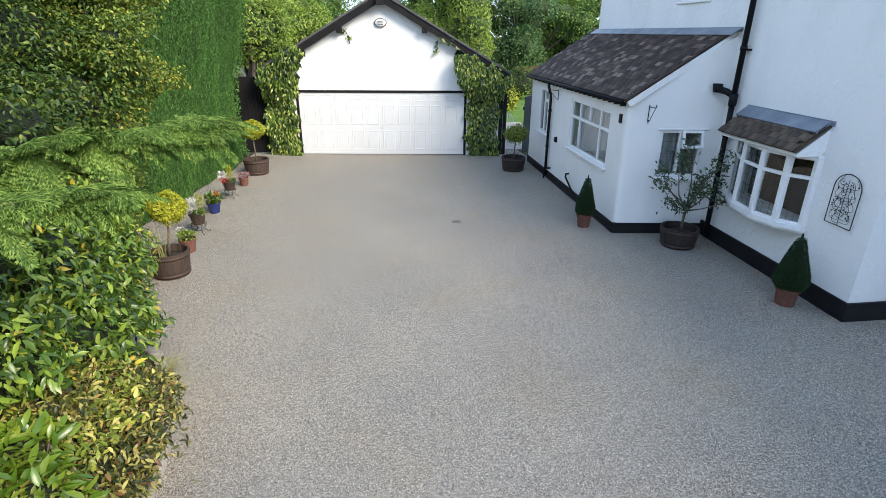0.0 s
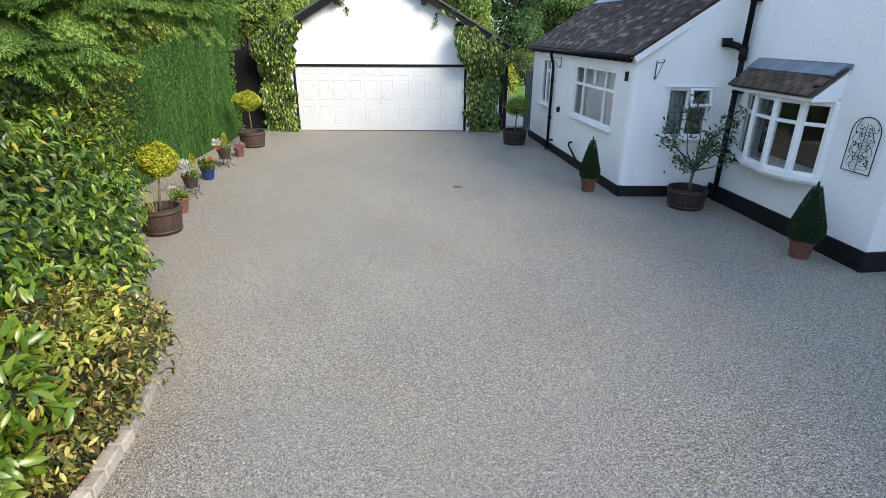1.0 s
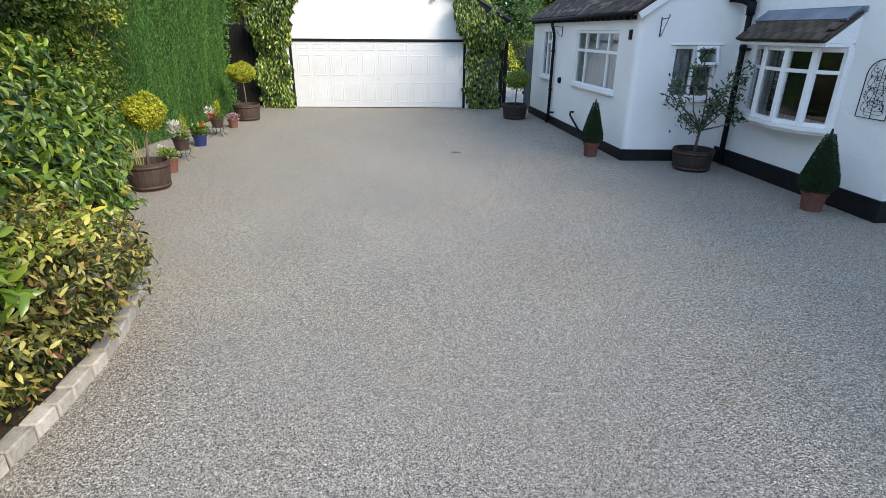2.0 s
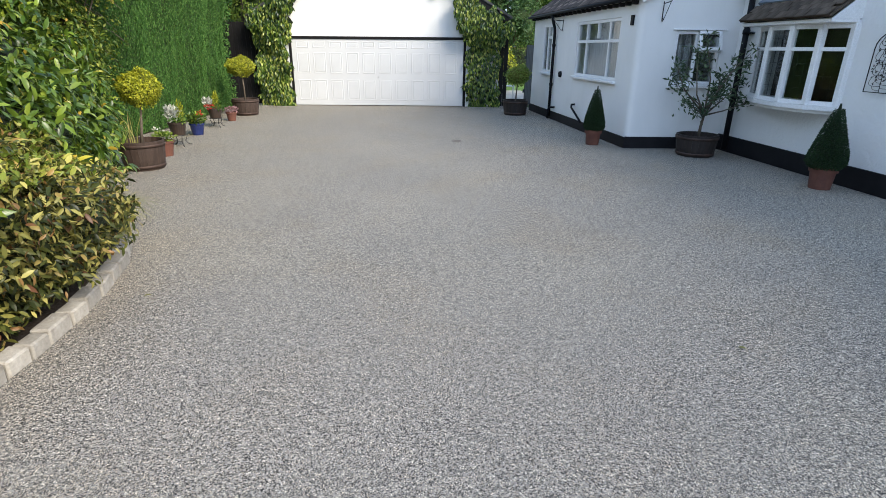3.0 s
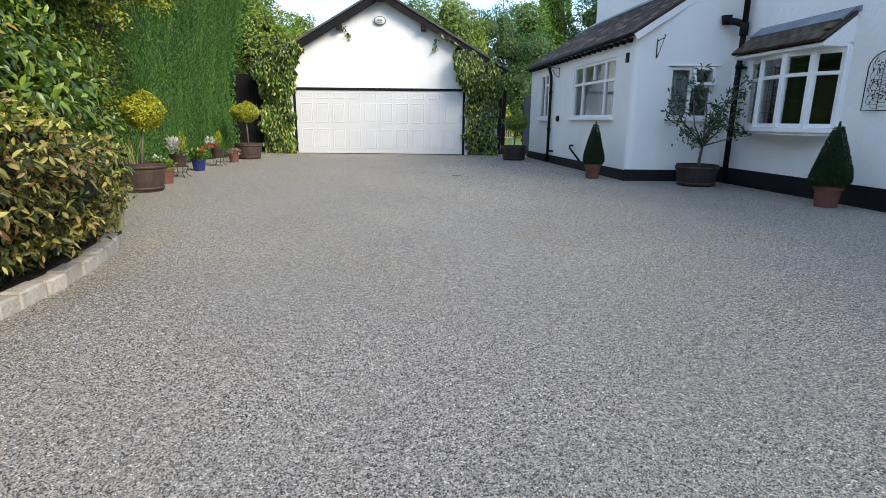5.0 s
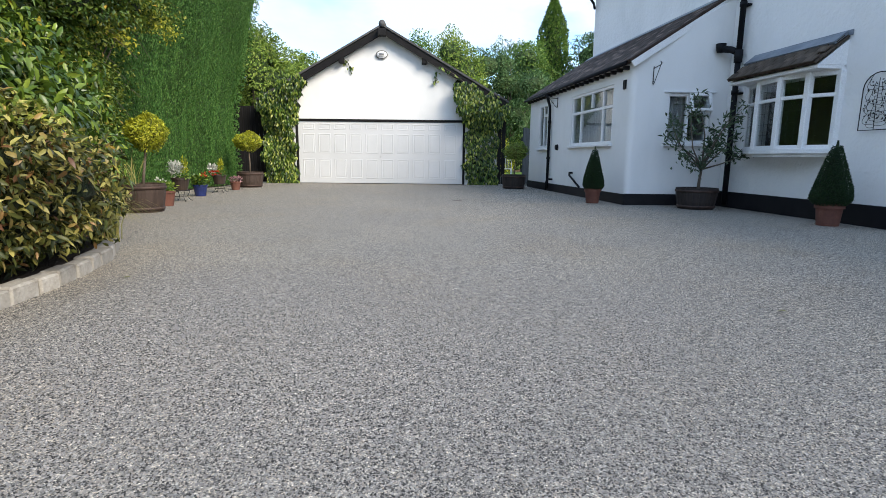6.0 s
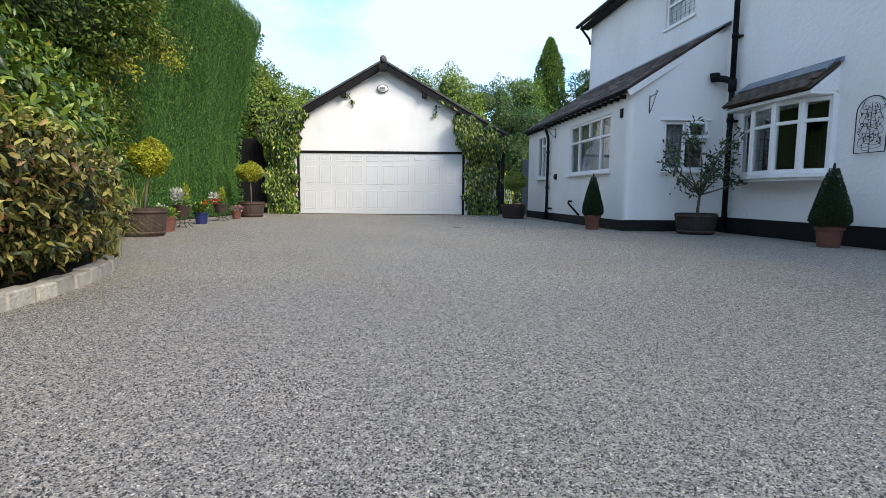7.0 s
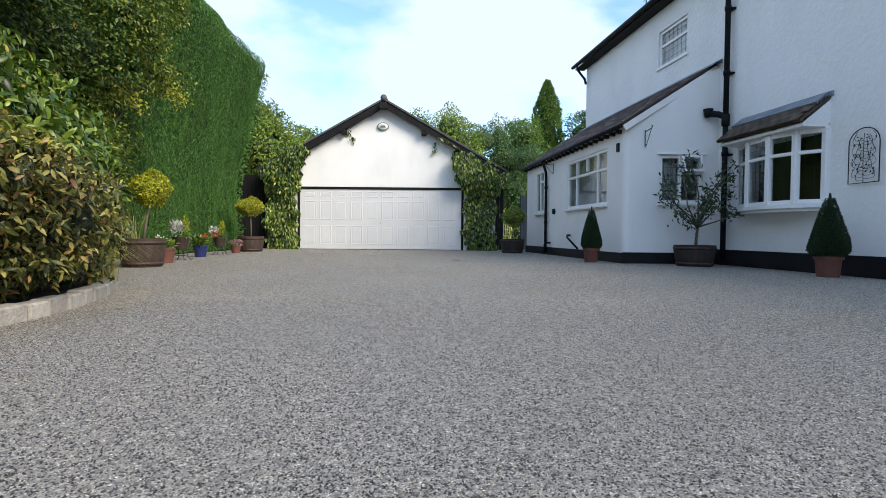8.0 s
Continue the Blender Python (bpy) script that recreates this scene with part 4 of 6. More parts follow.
fb.prism([MAIN @ Vector(p) for p in ((BX0, 0.0, BR_E - 0.035), (BX0, BR_Y - 0.06, BR_E - 0.035), (BX0, 0.0, BR_T - 0.06))], MAIN.to_3x3() @ Vector((0.03, 0, 0)))
fb.prism([MAIN @ Vector(p) for p in ((BX1 - 0.03, 0.0, BR_E - 0.035), (BX1 - 0.03, BR_Y - 0.06, BR_E - 0.035), (BX1 - 0.03, 0.0, BR_T - 0.06))], MAIN.to_3x3() @ Vector((0.03, 0, 0)))
hpart("fascia", fb, M_PVC, bay_roof, "white fascia and cheek")
lf = Build()
lf.rbox(BX0 - 0.05, 0.0, BR_T - 0.02, BX1 + 0.02, 0.018, BR_T + 0.05, 0.004, MAIN)
lf.box(0.01, -br_len + 0.005, 0.012, BX1 - BX0 - 0.01, -br_len + 0.23, 0.052, BROOF)
hpart("flashing", lf, M_LEAD, bay_roof, "grey-blue lead flashing")

ae = Build().tube([MAIN @ Vector((2.25, 0.24, 5.5)), MAIN @ Vector((2.25, 0.24, 5.86))], 0.012, 6)
aerial = hpart("aerial", ae, M_WIRE, label="short thin metal aerial on the eaves", smooth=True)
for z in (5.70, 5.80):
    hpart("rod", Build().tube([MAIN @ Vector((2.13, 0.24, z)), MAIN @ Vector((2.37, 0.24, z))], 0.006, 5), M_WIRE, aerial)

# unseen block, invented round the corner to shade the right of the drive
shade_block = Build().prism([(8.9, -11.3, 0), (15.0, -11.3, 0), (15.0, -26.0, 0), (9.4, -26.0, 0)][::-1], (0, 0, 5.45))
hpart("shade_block", shade_block, M_ROUGHCAST, label="unseen white roughcast block added to shade the drive")
shade_roof = Build().prism([(8.6, -11.1, 5.45), (15.3, -11.1, 5.45), (11.9, -11.1, 8.4)], (0.3, -15.7, 0))
hpart("roof", shade_roof, M_TILE, label="unseen dark tiled roof added over the shading block")

# ---------------------------------------------------------------- wall plaque
plaque = thing("wall_plaque", "arched wirework tree-of-life plaque on the house wall", "wall ornament", tuple(MAIN @ Vector((-2.90, 0.0, 1.19))))
PLQ = Matrix.Translation(-(MAIN @ Vector((-2.90, 0.0, 1.19)))) @ MAIN @ Matrix.Translation((-2.90, 0.03, 1.19))
arch = [(-0.212, 0.0), (-0.212, 0.50)] + [(-0.212 * math.cos(k * math.pi / 10), 0.50 + 0.19 * math.sin(k * math.pi / 10)) for k in range(1, 10)] + [(0.212, 0.50), (0.212, 0.0), (-0.212, 0.0)]
part("rim", Build().tube([PLQ @ Vector((x, 0, z)) for x, z in arch], 0.007, 6), M_WIRE, plaque, smooth=True)
rnd = random.Random(4)
for i in range(25):
    sgn = -1 if i % 2 else 1
    z = 0.03 + 0.021 * i
    r = 0.11 + 0.06 * math.sin(i * 0.9)
    pts = [PLQ @ Vector((sgn * r * math.sin(k / 9 * 2.4), 0.0, z + 0.13 * k / 9 - 0.05 * math.sin(k / 9 * 3.1))) for k in range(10)]
    part("scroll", Build().tube(pts, 0.0029, 5), M_WIRE, plaque, smooth=True)
part("tree_stem", Build().tube([PLQ @ Vector((0, 0, 0)), PLQ @ Vector((0.01, 0, 0.3)), PLQ @ Vector((0, 0, 0.62))], 0.004, 5), M_WIRE, plaque, smooth=True)
for i in range(48):
    x, z = rnd.uniform(-0.16, 0.16), rnd.uniform(0.06, 0.6)
    a = rnd.uniform(0, 6.28)
    ca, sa = math.cos(a), math.sin(a)
    out = [(0.0, 0.0), (0.014, 0.008), (0.032, 0.0), (0.014, -0.008)]
    part("metal_leaf", Build().prism([PLQ @ Vector((x + ca * u - sa * v, -0.002, z + sa * u + ca * v)) for u, v in out], PLQ.to_3x3() @ Vector((0, 0.005, 0))), M_WIRE, plaque)

# ---------------------------------------------------------------- garage
garage = thing("garage", "white gabled double garage with black bargeboards", "garage", (0.1, 0, 0))
G0 = Matrix.Translation((-0.1, 0, 0))


def gpart(name, b, material, parent=None, label="", smooth=False):
    b.v = [tuple(G0 @ Vector(p)) for p in b.v]
    return part(name, b, material, parent or garage, label, smooth)


GX, GH, GA, GE = 0.1, 3.45, 4.40, 2.43      # ridge line, half width, gable top, eaves of the walls
DOOR = (-2.56, 0.0, 2.575, 1.93)
gw = Build()
ID = Matrix.Rotation(math.pi, 4, "Z")
wall_mesh(gw, ID, -(GX + GH), -(GX - GH), 0, GE, 0.25, [(-DOOR[2], 0.0, -DOOR[0], DOOR[3])])
gw.prism([(GX - GH, 0, GE), (GX + GH, 0, GE), (GX, 0, GA)], (0, 0.25, 0))
gpart("wall", gw.weld(), M_GARAGE_WHITE, label="white rendered gable wall")
for xa in (GX - GH, GX + GH - 0.22):
    gpart("wall", Build().box(xa, 0.25, 0, xa + 0.22, 6.78, GE), M_GARAGE_WHITE, label="white rendered side wall")
gpart("wall", Build().prism([(GX - GH, 6.78, 0), (GX + GH, 6.78, 0), (GX + GH, 6.78, GE), (GX, 6.78, GA), (GX - GH, 6.78, GE)], (0, 0.22, 0)), M_GARAGE_WHITE, label="white rendered back wall")
GS = 0.570
groof = Build()
for s in (1, -1):
    groof.prism([(GX, -0.20, 4.50), (GX + s * 3.72, -0.20, 4.50 - 3.72 * GS), (GX + s * 3.72, -0.20, 4.58 - 3.72 * GS), (GX, -0.20, 4.58)][::s], (0, 7.6, 0))
gpart("roof", groof, M_GREYBARGE, label="grey tiled garage roof")
for s in (1, -1):
    bb = Build().prism([(GX, -0.25, 4.53), (GX + s * 3.70, -0.25, 4.53 - 3.70 * GS), (GX + s * 3.70, -0.25, 4.53 - 3.70 * GS - 0.17), (GX, -0.25, 4.53 - 0.19)][::s], (0, 0.05, 0))
    gpart("bargeboard", bb, M_DARKWOOD, label="black stained bargeboard")
    ve = Build().prism([(GX, -0.28, 4.56), (GX + s * 3.74, -0.28, 4.56 - 3.74 * GS), (GX + s * 3.74, -0.28, 4.62 - 3.74 * GS), (GX, -0.28, 4.62)][::s], (0, 0.12, 0))
    gpart("verge", ve, M_GREYBARGE, label="weathered grey verge edge")
    so = Build().prism([(GX, -0.20, 4.38), (GX + s * 3.6, -0.20, 4.38 - 3.6 * GS), (GX + s * 3.6, -0.20, 4.42 - 3.6 * GS), (GX, -0.20, 4.42)][::s], (0, 0.195, 0))
    gpart("soffit", so, M_DARKWOOD, label="dark soffit boards")
    px = GX + s * 1.22
    gpart("purlin_end", Build().rbox(px - 0.07, -0.24, 4.38 - 1.22 * GS - 0.16, px + 0.07, 0.0, 4.38 - 1.22 * GS, 0.01), M_DARKWOOD, label="black purlin end")
gpart("ridge_tile", Build().tube([(GX, -0.30, 4.62), (GX, 7.2, 4.62)], 0.10, 10), M_GREYBARGE, label="round grey ridge tile", smooth=True)
gpart("ridge_end", Build().rbox(GX - 0.11, -0.44, 4.26, GX + 0.11, -0.20, 4.46, 0.01), M_DARKWOOD)
gpart("lintel", Build().rbox(-2.62, -0.035, 1.868, 2.63, 0.10, 1.937, 0.008), M_DARKWOOD, label="black timber lintel")
gpart("door_post", Build().rbox(2.505, -0.02, 0, 2.573, 0.12, 1.868, 0.008), M_DARKWOOD, label="black door frame post")
gpart("door_post", Build().rbox(-2.57, -0.02, 0, -2.505, 0.12, 1.868, 0.008), M_DARKWOOD, label="black door frame post")
gpart("door_trim", Build().rbox(2.577, -0.03, 0, 2.605, -0.002, 1.866, 0.004), M_PVC, label="thin white edge strip")
gd = Build().rbox(-2.5, 0.0, 0.015, 2.5, 0.05, 1.865, 0.006)
gdoor = gpart("garage_door", gd, M_DOOR, label="white up-and-over door with raised panels")
for za, zb, _ in ((0.16, 0.74, 0), (0.92, 1.50, 0), (1.62, 1.80, 0)):
    for k in range(10):
        xa = -2.5 + 0.13 + k * 0.478
        pb = Build()
        pb.ring(Matrix.Rotation(math.pi, 4, "Z"), -xa - 0.37, za, -xa, zb, 0.030, -0.004, 0.006)
        pb.rbox(xa + 0.05, -0.005, za + 0.045, xa + 0.32, 0.004, zb - 0.045, 0.004)
        gpart("panel", pb, M_DOOR, gdoor)
gpart("door_handle", Build().tube([(0.0, 0.0, 0.82), (0.0, -0.035, 0.82)], 0.012, 10), M_METAL, gdoor, "small dark lock", smooth=True)
vl = Build().tube([(GX - 0.04, -0.0, 3.80), (GX - 0.04, -0.06, 3.80)], [0.16, 0.13], 20)
vl.v = [(GX - 0.04 + (x - GX + 0.04) * 1.15, y, 3.8 + (z - 3.8) * 0.78) for x, y, z in vl.v]
lampw = gpart("bulkhead_lamp", vl, M_PVC, label="oval white bulkhead wall lamp", smooth=True)
vr = Build().tube([(GX - 0.04 + 0.165 * math.cos(k * 0.3142), -0.05, 3.8 + 0.11 * math.sin(k * 0.3142)) for k in range(21)], 0.012, 6)
gpart("lamp_rim", vr, M_METAL, lampw, smooth=True)
for dz in (-0.04, 0.0, 0.04):
    gpart("lamp_bar", Build().rbox(GX - 0.12, -0.075, 3.80 + dz - 0.006, GX + 0.04, -0.06, 3.80 + dz + 0.006, 0.003), M_METAL, lampw)

# side screens beside the garage
def boarded(name, x0, x1, y, z1, material, label, category):
    t = thing(name, label, category, ((x0 + x1) / 2, y, 0))
    n = max(2, round((x1 - x0) / 0.12))
    for i in range(n):
        a = x0 + (x1 - x0) * i / n - (x0 + x1) / 2
        part("board", Build().rbox(a, 0, 0.03, a + (x1 - x0) / n - 0.006, 0.025, z1, 0.004), material, t)
    part("rail", Build().box(-(x1 - x0) / 2, 0.026, 0.4, (x1 - x0) / 2, 0.07, 0.5), material, t)
    part("rail", Build().box(-(x1 - x0) / 2, 0.026, z1 - 0.4, (x1 - x0) / 2, 0.07, z1 - 0.3), material, t)
    return t


boarded("side_gate", -4.9, -3.36, 0.12, 2.3, M_DARKWOOD, "black stained boarded side gate", "gate")
boarded("side_screen", 3.56, 3.80, -0.06, 2.25, M_DARKWOOD, "black stained timber screen beside the garage", "screen")
g = boarded("open_gate", -0.45, 0.45, 0.0, 1.75, M_GATE, "dark blue-grey boarded gate standing open", "gate")
g.matrix_basis = Matrix.Translation((4.62, 0.55, 0)) @ Matrix.Rotation(radians(58), 4, "Z")
boarded("garden_fence", 3.0, 20.0, 17.2, 1.7, M_FENCE, "brown boarded fence at the end of the lawn", "fence")

# ---------------------------------------------------------------- tall clipped hedge
def hedge_face(y, z):
    """How far out the hedge's face stands at a height and a place along it."""
    x = -3.97 + 0.75 * max(0.0, (z - 2.2) / 2.9) ** 1.2
    x += 0.05 * math.sin(y * 2.1 + z) + 0.04 * math.sin(y * 4.7 - z * 2.0)
    x += 0.012 * math.sin(y * 13.0 + 1.3 * math.sin(z * 1.7)) + 0.009 * math.sin(y * 23.0 + z * 2.3)
    if z > 5.0:
        x -= 1.2 * (z - 5.0) ** 2
    if y > -1.6:
        x -= 1.3 * ((y + 1.6) / 1.2) ** 3 * 0.5
    return x


def hedge_top(y):
    return 5.15 + 0.55 * min(1.0, max(0.0, (-1.0 - y) / 3.5)) + 0.06 * math.sin(y * 3.0)


hedge = thing("hedge", "tall dense clipped green conifer hedge", "hedge", (0, 0, 0))
hb = Build()
ys = [-19.0 + 0.35 * i for i in range(53)]
ys[-1] = -0.62
zs = [0.0, 0.5, 1.0, 1.6, 2.2, 2.8, 3.4, 4.0, 4.5, 5.0, 5.3, 5.55]
rows = []
for y in ys:
    top = hedge_top(y)
    prof = [(hedge_face(y, min(z, top)) - 0.10, min(z, top - 0.06)) for z in zs] + [(-5.2, top - 0.02), (-7.0, top - 0.3), (-7.2, 0.0)]
    rows.append([(px, y, pz) for px, pz in prof])
n = len(rows[0])
hb.face_set([p for r in rows for p in r], [(j * n + i, j * n + i + 1, (j + 1) * n + i + 1, (j + 1) * n + i) for j in range(len(rows) - 1) for i in range(n - 1)] + [tuple(range((len(rows) - 1) * n, len(rows) * n)), tuple(range(n))[::-1]])
# body of the hedge, coloured dark for the shade behind the leaves
part("shade_filler", hb, L_HEDGE_CORE, hedge)
rng = np.random.default_rng(11)
N = 285000
hy = rng.uniform(-10.8, -0.5, N)
hz = rng.uniform(0.02, 5.75, N)
hx = np.array([hedge_face(a, b) for a, b in zip(hy, hz)]) - rng.random(N) ** 2 * 0.16 + 0.02
tops = np.array([hedge_top(a) for a in hy])
keep = hz < tops + rng.normal(size=N) * 0.05
pos = np.stack([hx, hy, hz], 1)[keep]
ax = np.stack([rng.normal(0.28, 0.2, len(pos)), rng.normal(0, 0.22, len(pos)), rng.normal(0.95, 0.25, len(pos))], 1)
fc = np.stack([np.full(len(pos), 0.8), rng.normal(0, 0.4, len(pos)), rng.normal(0.5, 0.4, len(pos))], 1)
sz = rng.uniform(0.6, 1.2, len(pos))
part("clipped_face", leaf_mesh("clipped_face", pos, ax, fc, 0.046 * sz, 0.0145 * sz, L_HEDGE, simple=True), L_HEDGE, hedge)
N = 22000
py = rng.uniform(-12.5, -0.6, N)
px = rng.uniform(-5.0, -3.62, N)
pz = np.array([hedge_top(a) for a in py]) + rng.normal(0.0, 0.05, N)
pos = np.stack([px, py, pz], 1)
ax = rng.normal(0, 0.4, (N, 3)) + np.array([0.1, 0, 0.9])
part("clipped_top", leaf_mesh("clipped_top", pos, ax, rng.normal(size=(N, 3)), 0.05 * rng.uniform(0.6, 1.3, N), 0.022, L_HEDGE, simple=True), L_HEDGE, hedge)
N = 12000
ez, ex = rng.uniform(0.02, 5.2, N), rng.uniform(-5.4, -3.2, N)
ok = ex < np.array([hedge_face(-1.0, a) for a in ez])
pos = np.stack([ex, np.full(N, -0.55) + rng.normal(0, 0.05, N), ez], 1)[ok]
part("clipped_end", leaf_mesh("clipped_end", pos, rng.normal(0, 0.5, pos.shape) + np.array([0, 0.5, 0.3]), rng.normal(size=pos.shape), 0.09, 0.042, L_HEDGE, simple=True), L_HEDGE, hedge)


# ---------------------------------------------------------------- shrubs in the bed
def clumps(blobs, seed, size, per=26, spread=0.86):
    """Many small sprays of growth over the outside of the large rounded masses."""
    rnd = random.Random(seed)
    area = [b[3] * b[4] + b[4] * b[5] + b[3] * b[5] for b in blobs]
    out = []
    for b, a in zip(blobs, area):
        for i in range(max(4, int(per * a))):
            d = Vector((rnd.gauss(0, 1), rnd.gauss(0, 1), rnd.gauss(0.15, 1))).normalized()
            k = rnd.uniform(spread - 0.22, spread + 0.10)
            s = size * rnd.uniform(0.6, 1.3)
            x, y, z = b[0] + d.x * b[3] * k, b[1] + d.y * b[4] * k, b[2] + d.z * b[5] * k
            if z > s * 0.4:
                out.append((x, y, z, s * 1.15, s * 1.15, s * 0.8))
    return out


def shrub(name, label, at, blobs, count, length, width, material, seed, tips=5, r0=0.025, droop=0.35, core_k=0.74, simple=False, rough=0.2, depth=0.3, category="shrub", curl=0.2, size=0.0, per=26, inner=0.55):
    t = thing(name, label, category, at)
    loc = [(x - at[0], y - at[1], z - at[2], a, b, c) for x, y, z, a, b, c in blobs]
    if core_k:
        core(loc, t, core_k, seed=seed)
    rnd = random.Random(seed)
    ends = []
    for i in range(tips):
        bx = loc[i % len(loc)]
        ends.append((bx[0] + rnd.uniform(-0.5, 0.5) * bx[3], bx[1] + rnd.uniform(-0.5, 0.5) * bx[4], bx[2] + rnd.uniform(0.1, 0.6) * bx[5]))
    branches(t, (0, 0, 0.0), ends, r0, seed=seed)
    if size:
        foliage("inner_foliage", loc, int(count * inner), length, width, material, t, seed + 500, droop=droop, simple=simple, rough=rough, depth=0.45, curl=curl)
        loc = clumps(loc, seed, size, per)
    foliage("foliage", loc, count, length, width, material, t, seed, droop=droop, simple=simple, rough=rough, depth=depth, curl=curl)
    return t


varied = shrub("variegated_shrub", "low shrub with brownish, cream-edged variegated leaves", (-0.85, -13.6, 0.06),
      [(-0.84, -13.5, 0.62, 0.52, 0.60, 0.42), (-0.65, -13.05, 0.58, 0.38, 0.42, 0.36), (-0.86, -14.15, 0.64, 0.55, 0.55, 0.40), (-0.60, -13.7, 0.74, 0.36, 0.48, 0.30),
       (-1.16, -13.05, 0.75, 0.50, 0.55, 0.42), (-0.84, -13.4, 0.38, 0.36, 0.60, 0.26), (-0.94, -12.54, 0.50, 0.32, 0.34, 0.32), (-0.80, -14.6, 0.45, 0.48, 0.5, 0.34),
       (-1.0, -12.95, 0.26, 0.28, 0.40, 0.20), (-0.92, -14.1, 0.26, 0.30, 0.50, 0.20), (-1.0, -13.5, 1.02, 0.36, 0.42, 0.16), (-0.88, -14.75, 0.28, 0.30, 0.5, 0.24), (-1.1, -12.5, 0.30, 0.24, 0.3, 0.22),
       (-0.74, -13.95, 0.34, 0.19, 0.5, 0.22), (-0.74, -14.6, 0.38, 0.20, 0.5, 0.26), (-0.82, -13.2, 0.32, 0.18, 0.4, 0.22), (-0.68, -14.3, 0.27, 0.13, 0.45, 0.17), (-0.72, -13.65, 0.26, 0.13, 0.4, 0.17)],
      21000, 0.069, 0.025, L_BROWNISH, 21, tips=16, core_k=0.50, depth=0.6, size=0.13, per=52, inner=0.22)
# pale leaves on top only: light from above, put into their colour
foliage("lit_top_foliage", [(0.0, 0.1, 0.90, 0.46, 0.55, 0.14), (-0.02, -0.55, 0.92, 0.48, 0.5, 0.14), (0.2, -0.1, 0.90, 0.3, 0.45, 0.12), (-0.28, 0.5, 0.98, 0.42, 0.45, 0.14), (0.10, 0.55, 0.80, 0.28, 0.32, 0.12), (0.08, -1.05, 0.70, 0.42, 0.4, 0.12)],
        2600, 0.072, 0.032, L_LIT_TOP, varied, 28, droop=0.0, depth=0.5, rough=0.3, label="pale yellow-green leaves giving the shrub a sunlit top", low=-0.2)
shrub("laurel_bush", "leafy mid-green laurel bush with a few yellow leaves", (-1.6, -12.4, 0.06),
      [(-1.38, -12.6, 1.0, 0.52, 0.55, 0.56), (-1.50, -12.15, 0.95, 0.54, 0.5, 0.55), (-1.55, -13.2, 1.25, 0.68, 0.68, 0.62), (-2.05, -11.85, 1.4, 0.7, 0.8, 0.72), (-1.25, -13.2, 1.30, 0.36, 0.40, 0.36),
       (-2.5, -10.95, 1.4, 0.7, 0.8, 0.8), (-1.75, -11.55, 0.6, 0.45, 0.55, 0.5), (-2.3, -12.7, 1.42, 0.8, 0.9, 0.75), (-1.75, -13.9, 1.1, 0.7, 0.6, 0.7), (-2.45, -10.3, 0.75, 0.45, 0.55, 0.65)],
      15000, 0.115, 0.043, L_LAUREL, 22, tips=14, r0=0.03, core_k=0.52, droop=0.6, depth=0.5, size=0.17, per=26, inner=0.36)
shrub("bright_laurel", "bright green broad-leaved laurel shoots", (-0.7, -14.4, 0.06),
      [(-0.85, -13.80, 1.06, 0.30, 0.26, 0.20), (-0.60, -14.12, 0.98, 0.32, 0.28, 0.22), (-0.95, -14.3, 1.10, 0.36, 0.36, 0.24), (-0.50, -14.5, 0.92, 0.32, 0.30, 0.26), (-0.75, -14.9, 0.85, 0.38, 0.36, 0.30)],
      1300, 0.135, 0.050, L_BRIGHT, 23, tips=12, core_k=0.4, droop=0.1)
tall_shrub = shrub("tall_mixed_shrub", "tall loose shrub with yellow-green leaves against the hedge", (-3.4, -9.2, 0.0),
      [(-3.2, -8.3, 3.6, 0.75, 0.8, 0.9), (-3.0, -7.7, 4.3, 0.55, 0.7, 0.6), (-3.5, -9.1, 2.4, 0.9, 0.9, 1.1), (-3.1, -8.9, 4.7, 0.8, 0.9, 0.7), (-2.7, -8.35, 2.85, 0.42, 0.5, 0.36),
       (-3.0, -9.4, 1.5, 0.5, 0.6, 0.9), (-2.35, -9.3, 3.4, 0.4, 0.5, 0.36)],
      40000, 0.066, 0.034, L_MIXED, 24, simple=True, tips=16, r0=0.018, core_k=0.42, rough=0.3, depth=0.6, size=0.24, per=20)
shrub("dark_evergreen", "dark mixed evergreen filling the bed's back", (-3.4, -12.0, 0.0),
      [(-3.9, -10.8, 2.6, 1.0, 1.2, 1.6), (-4.0, -12.4, 2.4, 1.1, 1.3, 1.6), (-4.0, -11.2, 4.4, 1.0, 1.2, 1.2), (-4.2, -13.2, 4.2, 1.1, 1.3, 1.3), (-3.3, -9.8, 3.4, 0.9, 0.9, 1.0), (-2.75, -9.75, 2.75, 0.62, 0.75, 0.62), (-2.9, -10.8, 2.4, 0.7, 0.8, 0.8), (-2.75, -11.6, 2.55, 0.75, 0.85, 0.68), (-3.9, -14.6, 2.6, 1.2, 1.3, 1.8), (-2.9, -12.6, 2.3, 0.8, 0.8, 0.7), (-2.0, -11.65, 2.75, 0.4, 0.5, 0.38)],
      56000, 0.074, 0.038, L_DARKSHRUB, 25, simple=True, tips=10, r0=0.05, core_k=0.5, rough=0.3, depth=0.6, size=0.28, per=14)

